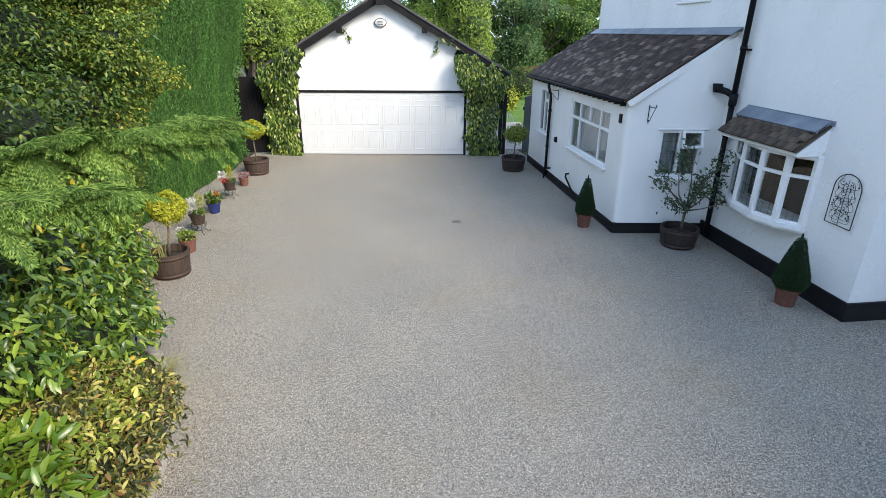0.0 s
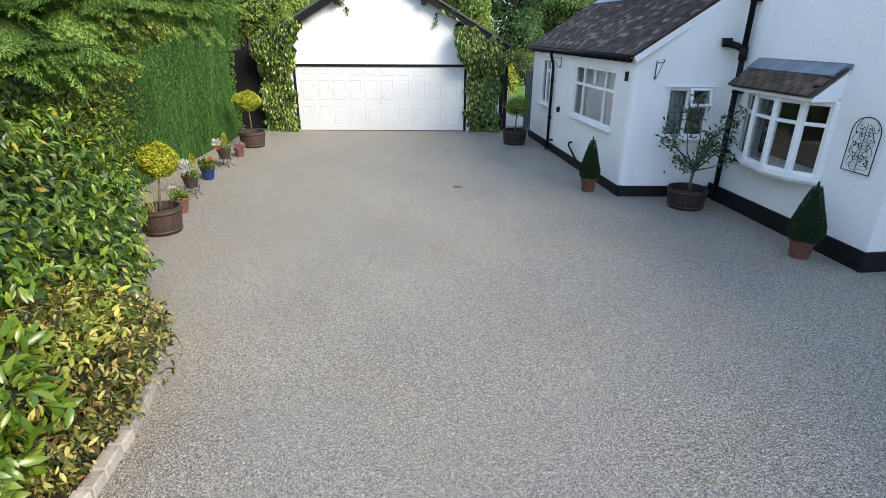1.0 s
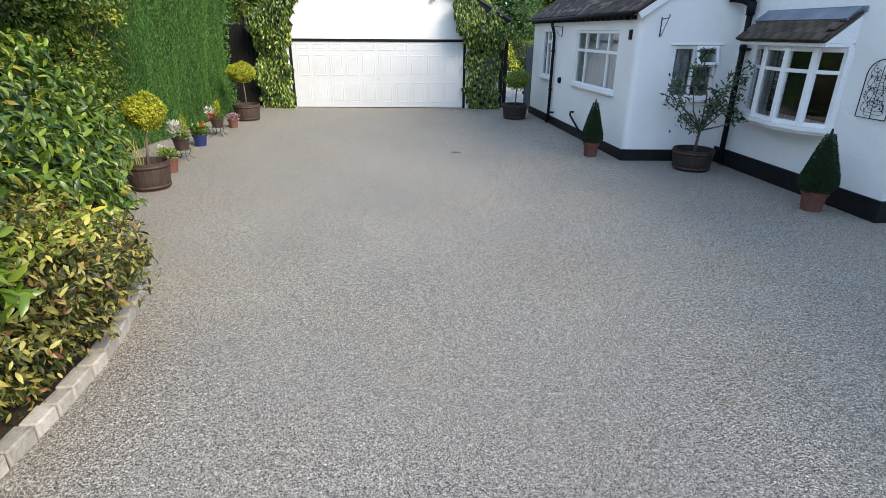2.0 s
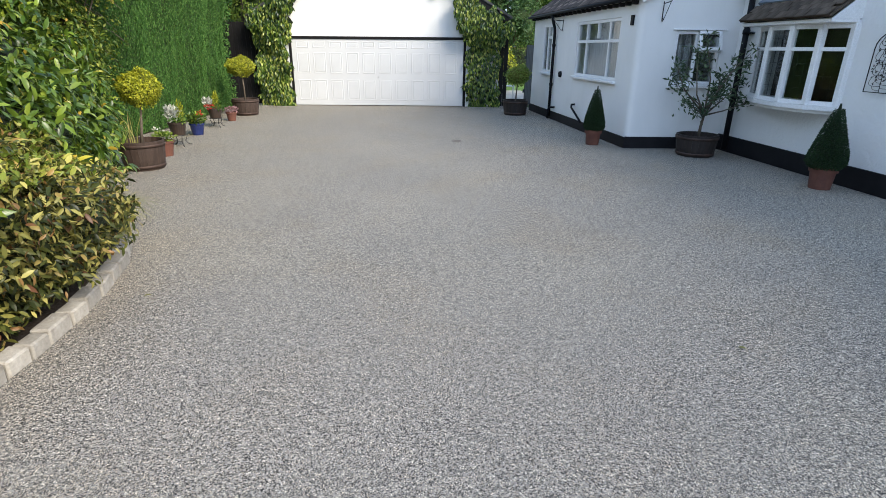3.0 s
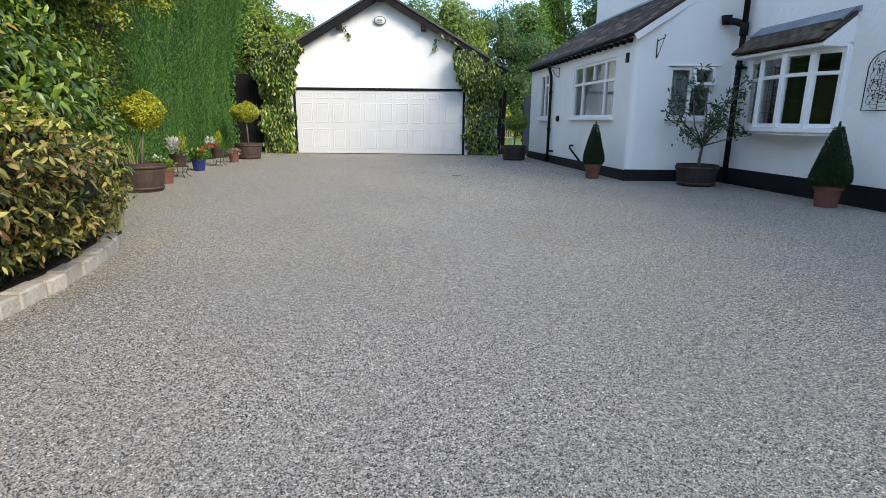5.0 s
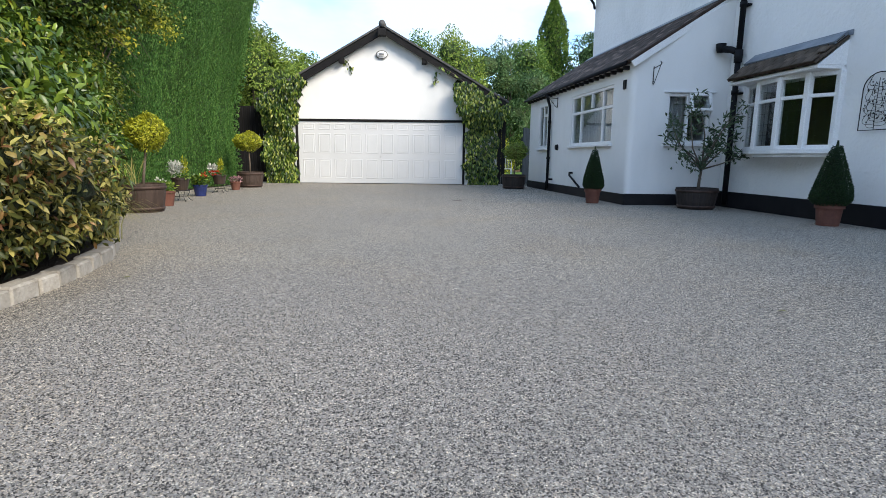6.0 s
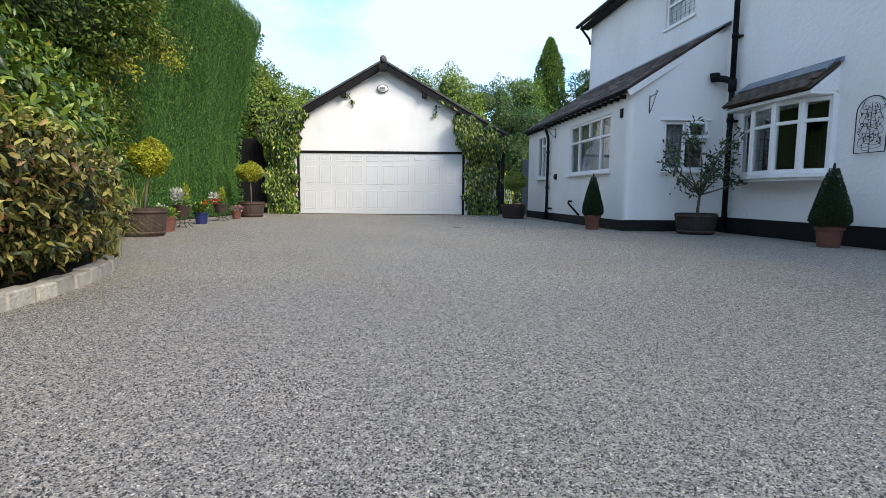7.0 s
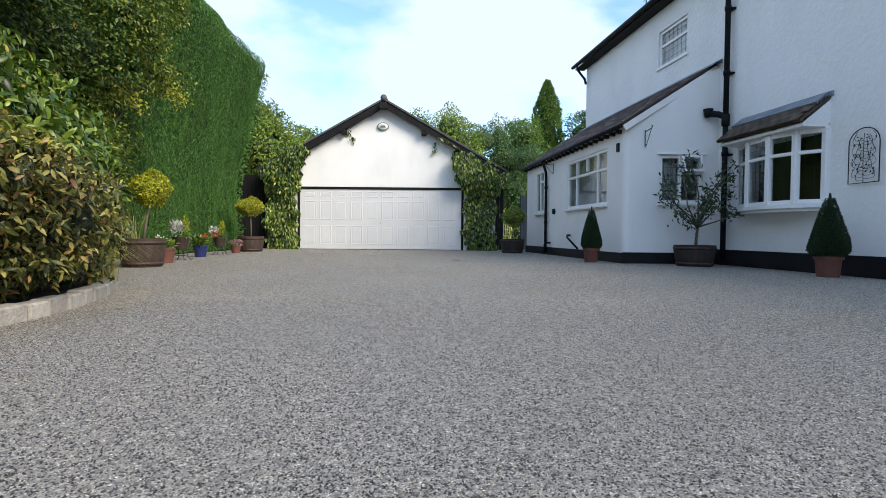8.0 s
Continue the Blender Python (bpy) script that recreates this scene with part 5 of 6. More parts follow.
def shoots(parent, at, runs, seed):
    """Drooping yellow-green shoots: each a thin twig with small leaves all along."""
    rng = np.random.default_rng(seed)
    for a, b, sag, count in runs:
        a, b = np.array(a) - np.array(at), np.array(b) - np.array(at)
        pts = [a + (b - a) * k / 6 + np.array([0, 0, sag * 4 * (k / 6) * (1 - k / 6)]) for k in range(7)]
        twig = part("shoot", Build().tube(pts, [0.008, 0.007, 0.006, 0.005, 0.004, 0.003, 0.002], 5), M_BARK, parent, smooth=True)
        u = rng.random(count) ** 0.7 * 5.999
        k = u.astype(int)
        P = np.array(pts)
        p = P[k] + (P[k + 1] - P[k]) * (u - k)[:, None] + rng.normal(0, 0.085, (count, 3)) * np.array([1, 1, 0.9])
        ax = rng.normal(0, 0.6, p.shape) + np.array([0.25, 0, -0.35])
        part("shoot_leaves", leaf_mesh("shoot_leaves", p, ax, rng.normal(0, 0.5, p.shape) + np.array([0.5, -0.3, 0.8]), 0.06 * rng.uniform(0.6, 1.2, count), 0.03, L_SHOOT, simple=True), L_SHOOT, twig)


shoots(tall_shrub, (-3.4, -9.2, 0.0),
       [((-3.3, -8.3, 3.25), (-2.74, -7.05, 2.80), 0.10, 900), ((-3.4, -8.6, 3.35), (-2.62, -7.7, 2.90), 0.14, 800), ((-3.4, -8.9, 3.75), (-2.55, -8.6, 3.20), 0.12, 700),
        ((-3.35, -8.0, 4.1), (-2.95, -7.2, 3.62), 0.10, 600), ((-3.3, -9.0, 3.0), (-2.7, -8.3, 2.70), 0.10, 600), ((-3.1, -9.6, 2.6), (-2.55, -8.7, 2.3), 0.10, 500)], 27)

# bare twigs on the tall shrub
tw = thing("bare_branches", "thin bare grey twigs hanging out of the shrub", "branch", (-3.4, -8.6, 2.2))
rnd = random.Random(8)
for i in range(9):
    p = Vector((rnd.uniform(-0.5, 0.2), rnd.uniform(-0.6, 0.5), rnd.uniform(-0.2, 1.3)))
    d = Vector((rnd.uniform(0.5, 0.9), rnd.uniform(-0.1, 0.5), rnd.uniform(-0.5, 0.2)))
    pts = [p + d * (0.28 * k) + Vector((0, 0, -0.03 * k * k)) + Vector((rnd.uniform(-0.03, 0.03), rnd.uniform(-0.03, 0.03), rnd.uniform(-0.03, 0.03))) for k in range(5)]
    part("twig", Build().tube(pts, [0.013, 0.011, 0.008, 0.006, 0.003], 5), M_BARK, tw, smooth=True)


# ---------------------------------------------------------------- conifer bough over the bed
def frond(rng, o, v, ln, out):
    """A flat fern-like spray from o along v: a drooping axis, side sprigs left and right, small scales along each."""
    flat = np.array([0, 0, 1.0]) + rng.normal(0, 0.25, 3)
    side = np.cross(v, flat)
    side /= np.linalg.norm(side) + 1e-6
    face = np.cross(side, v)
    n = max(7, int(ln / 0.021))
    for j in range(n):
        q = (j + 0.6) / n
        c = o + v * ln * q + np.array([0, 0, -0.34 * ln * q * q])
        tang = unit((v + np.array([0, 0, -0.68 * q]))[None])[0]
        out.append((c, tang, face, ln * 1.5 / n, 0.007))
        pl = ln * (0.46 * (1 - q) ** 0.75 + 0.05) * rng.uniform(0.75, 1.15)
        for sd in (-1, 1):
            w = unit((tang * 0.75 + side * sd * 0.8 + np.array([0, 0, -0.12]) + rng.normal(0, 0.07, 3))[None])[0]
            m = max(2, int(pl / 0.019))
            for e in range(m):
                u = (e + 0.3) / m
                p = c + w * pl * u + np.array([0, 0, -0.35 * pl * u * u])
                sp = 0.040 * (1.2 - 0.7 * u) * rng.uniform(0.75, 1.15)
                out.append((p, w + np.array([0, 0, -0.45 * u]), face, sp, 0.0085))
                for s2 in (-1, 1):
                    out.append((p, w + np.cross(face, w) * s2 * 0.75 + np.array([0, 0, -0.3 * u]), face, sp * 0.85, 0.0075))


def spray_bough(parent, pts, seed, count, reach, name="bough"):
    """A drooping limb with feathery flat sprays on both sides."""
    rng = np.random.default_rng(seed)
    P = [Vector(p) for p in pts]
    limb = part(name, Build().tube(P, [0.012 * (1 - 0.8 * i / (len(P) - 1)) for i in range(len(P))], 6), M_BARK, parent, smooth=True)
    seg = np.array([[*p] for p in P])
    out = []
    for i in range(count):
        u = (i + rng.random()) / count
        u = u ** 0.8 * (len(P) - 1.001)
        k = int(u)
        d = unit((seg[k + 1] - seg[k])[None])[0]
        o = seg[k] + (seg[k + 1] - seg[k]) * (u - k)
        side = np.cross(d, [0, 0, 1.0])
        side /= np.linalg.norm(side)
        sg = -1 if i % 2 else 1
        v = unit((d * rng.uniform(0.5, 1.1) + side * sg * rng.uniform(0.35, 1.0) + np.array([0, 0, rng.choice([rng.uniform(0.0, 0.5), rng.uniform(-0.9, 0.0)])]))[None])[0]
        frond(rng, o, v, reach * rng.uniform(0.55, 1.0) * (1 - 0.4 * u / len(P)), out)
    frond(rng, seg[-1], unit((seg[-1] - seg[-2])[None])[0], reach * 0.6, out)
    p, a, f = (np.array([q[k] for q in out]) for k in range(3))
    ln, wd = np.array([q[3] for q in out]), np.array([q[4] for q in out])
    return part("feathery_growth", leaf_mesh("feathery_growth", p, a, f + rng.normal(0, 0.12, f.shape), ln, wd, L_CONIFER, simple=True, curl=0.15), L_CONIFER, limb)


conifer = thing("conifer_tree", "soft green conifer with long drooping boughs", "tree", (-3.6, -14.2, 0))
part("trunk", Build().tube([(0, 0, 0), (0.05, 0.05, 2.5), (0.0, 0.0, 5.5)], [0.16, 0.12, 0.05], 10), M_BARK, conifer, smooth=True)
spray_bough(conifer, [(0.0, 0.2, 2.35), (1.2, 0.5, 2.58), (2.4, 0.72, 2.82), (3.1, 0.82, 2.93), (3.6, 1.0, 2.99), (3.95, 1.22, 3.02)], 31, 190, 0.44)
spray_bough(conifer, [(0.0, 0.1, 2.1), (1.4, -0.05, 2.42), (2.5, 0.1, 2.62), (3.1, 0.3, 2.72), (3.6, 0.52, 2.75)], 32, 110, 0.46)
spray_bough(conifer, [(0.0, 0.1, 2.3), (1.2, 0.4, 2.50), (2.2, 0.55, 2.64), (2.9, 0.65, 2.74)], 33, 90, 0.44)

# strap leaves by the kerb's end and round the tub
def blades(name, label, at, count, length, spread, material, seed, width=0.014, lift=0.9):
    t = thing(name, label, "grass clump", at)
    rng = np.random.default_rng(seed)
    b = Build()
    for i in range(count):
        a = rng.uniform(0, 6.283)
        ln = length * rng.uniform(0.6, 1.1)
        o = Vector((rng.normal(0, 0.05), rng.normal(0, 0.05), 0))
        d = Vector((math.cos(a), math.sin(a), 0))
        sd = Vector((-d.y, d.x, 0)) * width
        row = []
        for k in range(6):
            q = k / 5
            c = o + d * (spread * q * q * ln) + Vector((0, 0, lift * ln * (q - 0.62 * q * q * spread)))
            row.append((c, sd * (1 - q * 0.95)))
        vs = [p for c, s in row for p in (c - s, c + s)]
        b.face_set(vs, [(2 * k, 2 * k + 1, 2 * k + 3, 2 * k + 2) for k in range(5)])
    part("tuft", b, material, t)
    return t


blades("strap_leaf_clump", "arching straw-green strap leaves beside the kerb", (-1.06, -11.96, 0.06), 150, 0.36, 1.3, L_GRASS, 41, 0.006, 3.0)
blades("strap_leaf_clump", "arching green strap leaves among the shrubs", (-2.85, -9.9, 0.0), 46, 0.62, 1.0, L_GRASS, 42)
blades("grass_clump", "thin straw-coloured arching grass growing in the tub", (-2.47, -9.0, 0.285), 24, 1.25, 0.72, L_GRASS, 43, 0.005, 1.0)


# ---------------------------------------------------------------- climbers on the garage
def climber(name, label, at, outline, count, seed, tendrils):
    """Hanging leaves over the area that outline(x, z) accepts, on stems and dark shade plates against the wall."""
    t = thing(name, label, "climbing plant", at)
    rng = np.random.default_rng(seed)
    got = []
    while len(got) < count:
        x, z = rng.uniform(-1.0, 1.0), rng.uniform(0.02, 3.25)
        dd = outline(x, z)
        if dd is not None:
            got.append((x, -0.03 - dd * rng.random() ** 0.6, z))
    p = np.array(got)
    ax = np.stack([rng.normal(0, 0.35, count), rng.normal(-0.35, 0.25, count), rng.normal(-0.85, 0.25, count)], 1)
    fc = np.stack([rng.normal(0, 0.45, count), np.full(count, -1.0), rng.normal(0.45, 0.35, count)], 1)
    sz = rng.uniform(0.65, 1.25, count)
    part("foliage", leaf_mesh("foliage", p, ax, fc, 0.115 * sz, 0.046 * sz, L_IVY, curl=0.25), L_IVY, t)
    b = Build()
    for i in range(26):
        x = rng.uniform(-0.5, 0.5)
        pts = [(x, -0.03, 0.0)]
        z = 0.0
        while True:
            z += 0.3
            x += rng.normal(0, 0.07)
            if z > 3.1 or outline(x, z) is None:
                break
            pts.append((x, -0.03 - 0.06 * rng.random(), z))
        if len(pts) > 2:
            b.tube(pts, 0.010, 5)
    part("stems", b, M_BARK, t, smooth=True)
    # near-black plates behind the leaves, coloured as the shade in their gaps
    m = Build()
    for i in range(900):
        x, z = rng.uniform(-0.9, 0.9), rng.uniform(0.0, 3.1)
        if outline(x, z) is not None and outline(x + 0.12, z) is not None and outline(x - 0.12, z) is not None:
            m.prism([(x - 0.13, -0.02, z), (x, -0.03, z - 0.16), (x + 0.14, -0.02, z + 0.02), (x + 0.02, -0.02, z + 0.17)], (0, -0.018 - 0.02 * rng.random(), 0))
    part("gap_shade_plates", m, L_CORE, t)
    for pts in tendrils:
        tp = np.array(pts)
        part("tendril", Build().tube(pts, 0.006, 5), M_BARK, t, smooth=True)
        q = np.repeat(tp, 5, axis=0) + rng.normal(0, 0.045, (len(tp) * 5, 3)) * np.array([1, 0.2, 1])
        part("tendril_foliage", leaf_mesh("tendril_foliage", q, rng.normal(0, 0.4, q.shape) + np.array([0, -0.3, -0.8]), rng.normal(0, 0.4, q.shape) + np.array([0, -1, 0.3]), 0.09, 0.05, L_IVY), L_IVY, t)
    return t


def ivy_left(x, z):
    """How thick the growth is at a place on the wall, or None where there is none."""
    right = 0.44 + 0.30 * max(0.0, (z - 1.7) / 1.3) + 0.06 * math.sin(z * 7) + 0.05 * math.sin(z * 17 + 1)
    left = -0.50 + 0.05 * math.sin(z * 5) + 0.04 * math.sin(z * 13)
    top = 2.50 + 0.57 * (x + 0.66) + 0.10 * math.sin(x * 11) + 0.05 * math.sin(x * 29)
    if left < x < right and z < top:
        return 0.16 + 0.36 * max(0.0, min(1.0, (z - 1.5) / 0.8)) + 0.08 * math.sin(z * 4 + x * 5)
    return None


def ivy_right(x, z):
    left = -0.60 - 0.45 * min(1.0, max(0.0, (z - 1.6) / 1.0)) ** 1.4 + 0.06 * math.sin(z * 8) + 0.04 * math.sin(z * 19)
    right = 0.34 + 0.30 * min(1.0, max(0.0, (z - 1.6) / 0.5)) + 0.05 * math.sin(z * 6) + 0.04 * math.sin(z * 15)
    top = 2.40 - 0.57 * (x - 0.55) + 0.10 * math.sin(x * 11) + 0.05 * math.sin(x * 27)
    if left < x < right and z < min(top, 3.0):
        # leaves thinned low down to imitate the shade on the lower growth
        if z < 1.75 and math.sin(x * 23 + z * 9) * math.sin(z * 21 - x * 7) > 0.25:
            return None
        return 0.10 + 0.42 * max(0.0, min(1.0, (z - 1.6) / 0.6)) + 0.05 * math.sin(z * 4 + x * 3)
    return None


climber("ivy", "bright green climber covering the garage corner", (-3.0, -0.01, 0), ivy_left, 4300, 51,
        [[(1.95, -0.02, 3.62), (2.05, -0.03, 3.55), (2.12, -0.03, 3.45), (2.18, -0.03, 3.36)]])
climber("ivy", "climber with sunlit top and shaded lower leaves on the garage corner", (3.2, -0.01, 0), ivy_right, 4400, 52,
        [[(-1.5, -0.03, 3.30), (-1.52, -0.04, 3.16), (-1.6, -0.04, 3.02)], [(-1.35, -0.40, 3.42), (-1.15, -0.46, 3.30), (-0.9, -0.46, 3.14), (-0.7, -0.46, 2.98)]])


# ---------------------------------------------------------------- pots and tubs
def shell(r0, r1, h, lip=0.02, lip_h=0.05, wall=0.02):
    return [(r0 * 0.6, 0.0), (r0, 0.0), (r1, h - lip_h), (r1 + lip, h - lip_h), (r1 + lip, h), (r1 + lip - wall, h), (r1 - wall, h - 0.06), (r1 * 0.5, h - 0.062)]


def barrel(t, r, h, stave_mat, flat=1.0):
    """A half barrel: staves one by one, two hoops, soil."""
    n = 20
    for i in range(n):
        a0, a1 = 2 * math.pi * (i + 0.006) / n, 2 * math.pi * (i + 0.994) / n
        vs, fs = [], []
        for j, (z, k) in enumerate(((0.0, 0.84), (h * 0.35, 0.93), (h * 0.7, 0.985), (h, 1.0))):
            for a, q in ((a0, 1.0), (a1, 1.0), (a1, 0.91), (a0, 0.91)):
                vs.append((r * k * q * math.cos(a), r * k * q * math.sin(a), z))
        for j in range(3):
            o = j * 4
            fs += [(o, o + 1, o + 5, o + 4), (o + 1, o + 2, o + 6, o + 5), (o + 2, o + 3, o + 7, o + 6), (o + 3, o, o + 4, o + 7)]
        fs += [(3, 2, 1, 0), (12, 13, 14, 15)]
        part("stave", Build().face_set(vs, fs), stave_mat, t)
    for z, k in ((h * 0.13, 0.885), (h * 0.86, 1.0)):
        part("hoop", Build().lathe([(r * k + 0.002, z - 0.02), (r * k + 0.007, z - 0.02), (r * k * 1.006 + 0.007, z + 0.02), (r * k + 0.002, z + 0.02)], n=32, close=False), M_IRON, t, smooth=True)
    part("soil", Build().lathe([(r * 0.8, h - 0.16), (r * 0.90, h - 0.11), (r * 0.5, h - 0.10), (0.01, h - 0.09)], n=20), M_SOIL, t, smooth=True)
    for i in range(3):
        a = 0.6 + i * 2.09
        part("foot", Build().rbox(r * 0.7 * math.cos(a) - 0.04, r * 0.7 * math.sin(a) - 0.04, -0.0, r * 0.7 * math.cos(a) + 0.04, r * 0.7 * math.sin(a) + 0.04, 0.012, 0.004), stave_mat, t)


def ball_tree(at, r, h, ball, seed, label, mat, stave_mat, count=2600):
    t = thing("topiary_tub", label, "potted tree", at)
    barrel(t, r, h, stave_mat)
    bx, by, bz, br, bh = ball
    branches(t, (0, 0, h - 0.11), [(bx + 0.12, by, bz), (bx - 0.12, by + 0.05, bz), (bx, by - 0.12, bz + 0.05), (bx + 0.03, by + 0.1, bz + 0.08)], 0.018, seed=seed, fork=0.75)
    blobs = [(bx, by, bz, br, br, bh), (bx + br * 0.3, by - br * 0.2, bz + bh * 0.12, br * 0.7, br * 0.7, bh * 0.85), (bx - br * 0.3, by + br * 0.1, bz - bh * 0.05, br * 0.72, br * 0.72, bh * 0.85)]
    core(blobs, t, 0.78, L_CORE_GOLD, seed)
    foliage("foliage", blobs, count, 0.039, 0.021, mat, t, seed, droop=-0.1, depth=0.34, rough=0.17, low=-0.95)
    return t


tub1 = ball_tree((-2.42, -8.88, 0), 0.30, 0.40, (0.12, 0.0, 1.10, 0.275, 0.245), 61, "golden ball topiary in an oak half-barrel tub", L_GOLD, M_BARREL, 6800)
tub2 = ball_tree((-3.15, -2.46, 0), 0.33, 0.40, (-0.02, 0.0, 1.17, 0.34, 0.24), 62, "golden ball topiary in an oak half-barrel by the garage", L_GOLD, M_BARREL, 6800)
tub3 = ball_tree((3.82, -1.95, 0), 0.33, 0.38, (0.05, 0.1, 0.98, 0.32, 0.26), 63, "green-gold ball topiary in a dark half-barrel", L_TREE_LIGHT, M_BARREL_DARK)

# olive tree in a dark tub
olive = thing("olive_tub", "small grey-green olive tree in a dark half-barrel", "potted tree", (6.10, -7.56, 0))
barrel(olive, 0.33, 0.35, M_BARREL_DARK)
rnd = random.Random(71)
tips = [(0.86 * x, y, z) for x, y, z in [(-0.62, -0.05, 1.42), (-0.55, 0.1, 1.15), (-0.30, -0.1, 1.62), (-0.12, 0.05, 1.80), (0.18, -0.1, 1.30), (0.5, 0.0, 1.50), (0.62, -0.15, 1.62), (0.35, 0.1, 1.05), (-0.4, -0.15, 0.86), (0.08, -0.2, 1.0), (0.55, -0.1, 1.15), (0.75, -0.2, 0.90), (-0.08, -0.1, 0.72)]]
branches(olive, (0.02, 0, 0.30), tips, 0.022, seed=71, fork=0.38)
rng = np.random.default_rng(72)
op, oa = [], []
for tx, ty, tz in tips:
    top = Vector((0.02, 0, 0.30)).lerp(Vector((0.05, 0, 1.2)), 0.38)
    for k in range(54):
        q = 0.58 + 0.5 * rng.random() ** 0.8
        c = top.lerp(Vector((tx, ty, tz)), q)
        op.append([c.x + rng.normal(0, 0.055), c.y + rng.normal(0, 0.055), c.z + rng.normal(0, 0.055)])
        oa.append([tx * 0.5 + rng.normal(0, 0.6), rng.normal(0, 0.6), 0.35 + rng.normal(0, 0.5)])
op, oa = np.array(op), np.array(oa)
part("foliage", leaf_mesh("foliage", op, oa, rng.normal(size=op.shape) + np.array([0, 0, 0.8]), 0.11 * rng.uniform(0.6, 1.2, len(op)), 0.034, L_OLIVE, simple=True), L_OLIVE, olive)


def cone_topiary(at, pot_r, pot_h, cone_r, top, seed, label):
    t = thing("cone_topiary", label, "potted shrub", at)
    part("pot", Build().lathe(shell(pot_r * 0.82, pot_r * 0.96, pot_h, 0.02, 0.06), n=28), M_TERRA, t, "plain terracotta pot", smooth=False)
    part("soil", Build().lathe([(pot_r * 0.9, pot_h - 0.04), (0.02, pot_h - 0.02)], n=20), M_SOIL, t)
    rng = np.random.default_rng(seed)
    zb = pot_h - 0.02
    prof = [(cone_r * 0.7, zb), (cone_r * 0.93, zb + 0.07), (cone_r * 0.86, zb + 0.2), (cone_r * 0.6, zb + (top - zb) * 0.5), (cone_r * 0.28, zb + (top - zb) * 0.8), (0.02, top - 0.03)]
    # dark filler, coloured as the shade between the clipped leaves
    part("shade_filler", Build().lathe([(max(0.01, r - 0.04), z) for r, z in prof], n=18), L_CORE, t, smooth=True)
    n = 11000
    u = rng.random(n)
    q = 1 - np.sqrt(1 - u * 0.985)
    zz = zb + (top - zb) * q
    rr = np.interp(zz, [p[1] for p in prof], [p[0] for p in prof])
    a = rng.uniform(0, 6.283, n)
    rr = rr * (1 + 0.04 * np.sin(a * 5 + zz * 9)) - 0.03 * rng.random(n) ** 2
    p = np.stack([rr * np.cos(a), rr * np.sin(a), zz], 1)
    nr = np.stack([np.cos(a), np.sin(a), np.full(n, 0.45)], 1)
    part("foliage", leaf_mesh("foliage", p, nr + rng.normal(0, 0.6, p.shape), nr + rng.normal(0, 0.5, p.shape), 0.021 * rng.uniform(0.6, 1.2, n), 0.0125, L_BOX, simple=True), L_BOX, t)
    return t


cone_topiary((4.64, -6.57, 0), 0.14, 0.27, 0.20, 1.07, 81, "dark clipped cone shrub in a terracotta pot by the lean-to")
cone_topiary((6.71, -9.79, 0), 0.15, 0.28, 0.24, 1.09, 82, "larger dark clipped cone shrub in a terracotta pot")


def flower_pot(at, r, h, material, label, plants, seed, category="potted plant"):
    """A small pot with tufts: (x, y, z, rx, rz, count, leaf length, leaf width, material, lean)."""
    t = thing("flower_pot", label, category, at)
    part("pot", Build().lathe(shell(r * 0.72, r * 0.96, h, 0.012, 0.035, 0.012), n=22), material, t)
    part("soil", Build().lathe([(r * 0.88, h - 0.03), (0.01, h - 0.01)], n=16), M_SOIL, t)
    for i, (x, y, z, rx, rz, count, ll, lw, mat, up) in enumerate(plants):
        rng = np.random.default_rng(seed + i)
        d = unit(rng.normal(size=(count, 3)))
        k = rng.random((count, 1)) ** 0.5
        p = np.array([x, y, z]) + d * np.array([rx, rx, rz]) * k
        tagged(part("tuft", leaf_mesh("tuft", p, d * 0.7 + rng.normal(0, 0.3, p.shape) + np.array([0, 0, up]), rng.normal(0, 0.5, p.shape) + np.array([0, 0, 0.8]), ll * rng.uniform(0.6, 1.2, count), lw, mat), mat, t), kind="stuff")
    return t


def wire_stand(at, r, h, label):
    t = thing("plant_stand", label, "plant stand", at)
    part("ring", Build().tube([(r * math.cos(k * 0.3142), r * math.sin(k * 0.3142), h) for k in range(21)], 0.006, 6), M_WIRE, t, smooth=True)
    part("ring", Build().tube([(r * 0.7 * math.cos(k * 0.3142), r * 0.7 * math.sin(k * 0.3142), h * 0.45) for k in range(21)], 0.004, 6), M_WIRE, t, smooth=True)
    for i in range(2):
        part("cross_bar", Build().tube([(r * math.cos(i * 1.571), r * math.sin(i * 1.571), h - 0.004), (-r * math.cos(i * 1.571), -r * math.sin(i * 1.571), h - 0.004)], 0.005, 6), M_WIRE, t)
    for i in range(4):
        a = 0.785 + i * 1.571
        pts = [(r * math.cos(a) * k, r * math.sin(a) * k, z) for k, z in ((1.0, h), (0.98, h * 0.8), (0.72, h * 0.45), (1.0, h * 0.16), (1.3, 0.005), (1.42, 0.03))]
        part("leg", Build().tube(pts, 0.006, 6), M_WIRE, t, smooth=True)
    return t


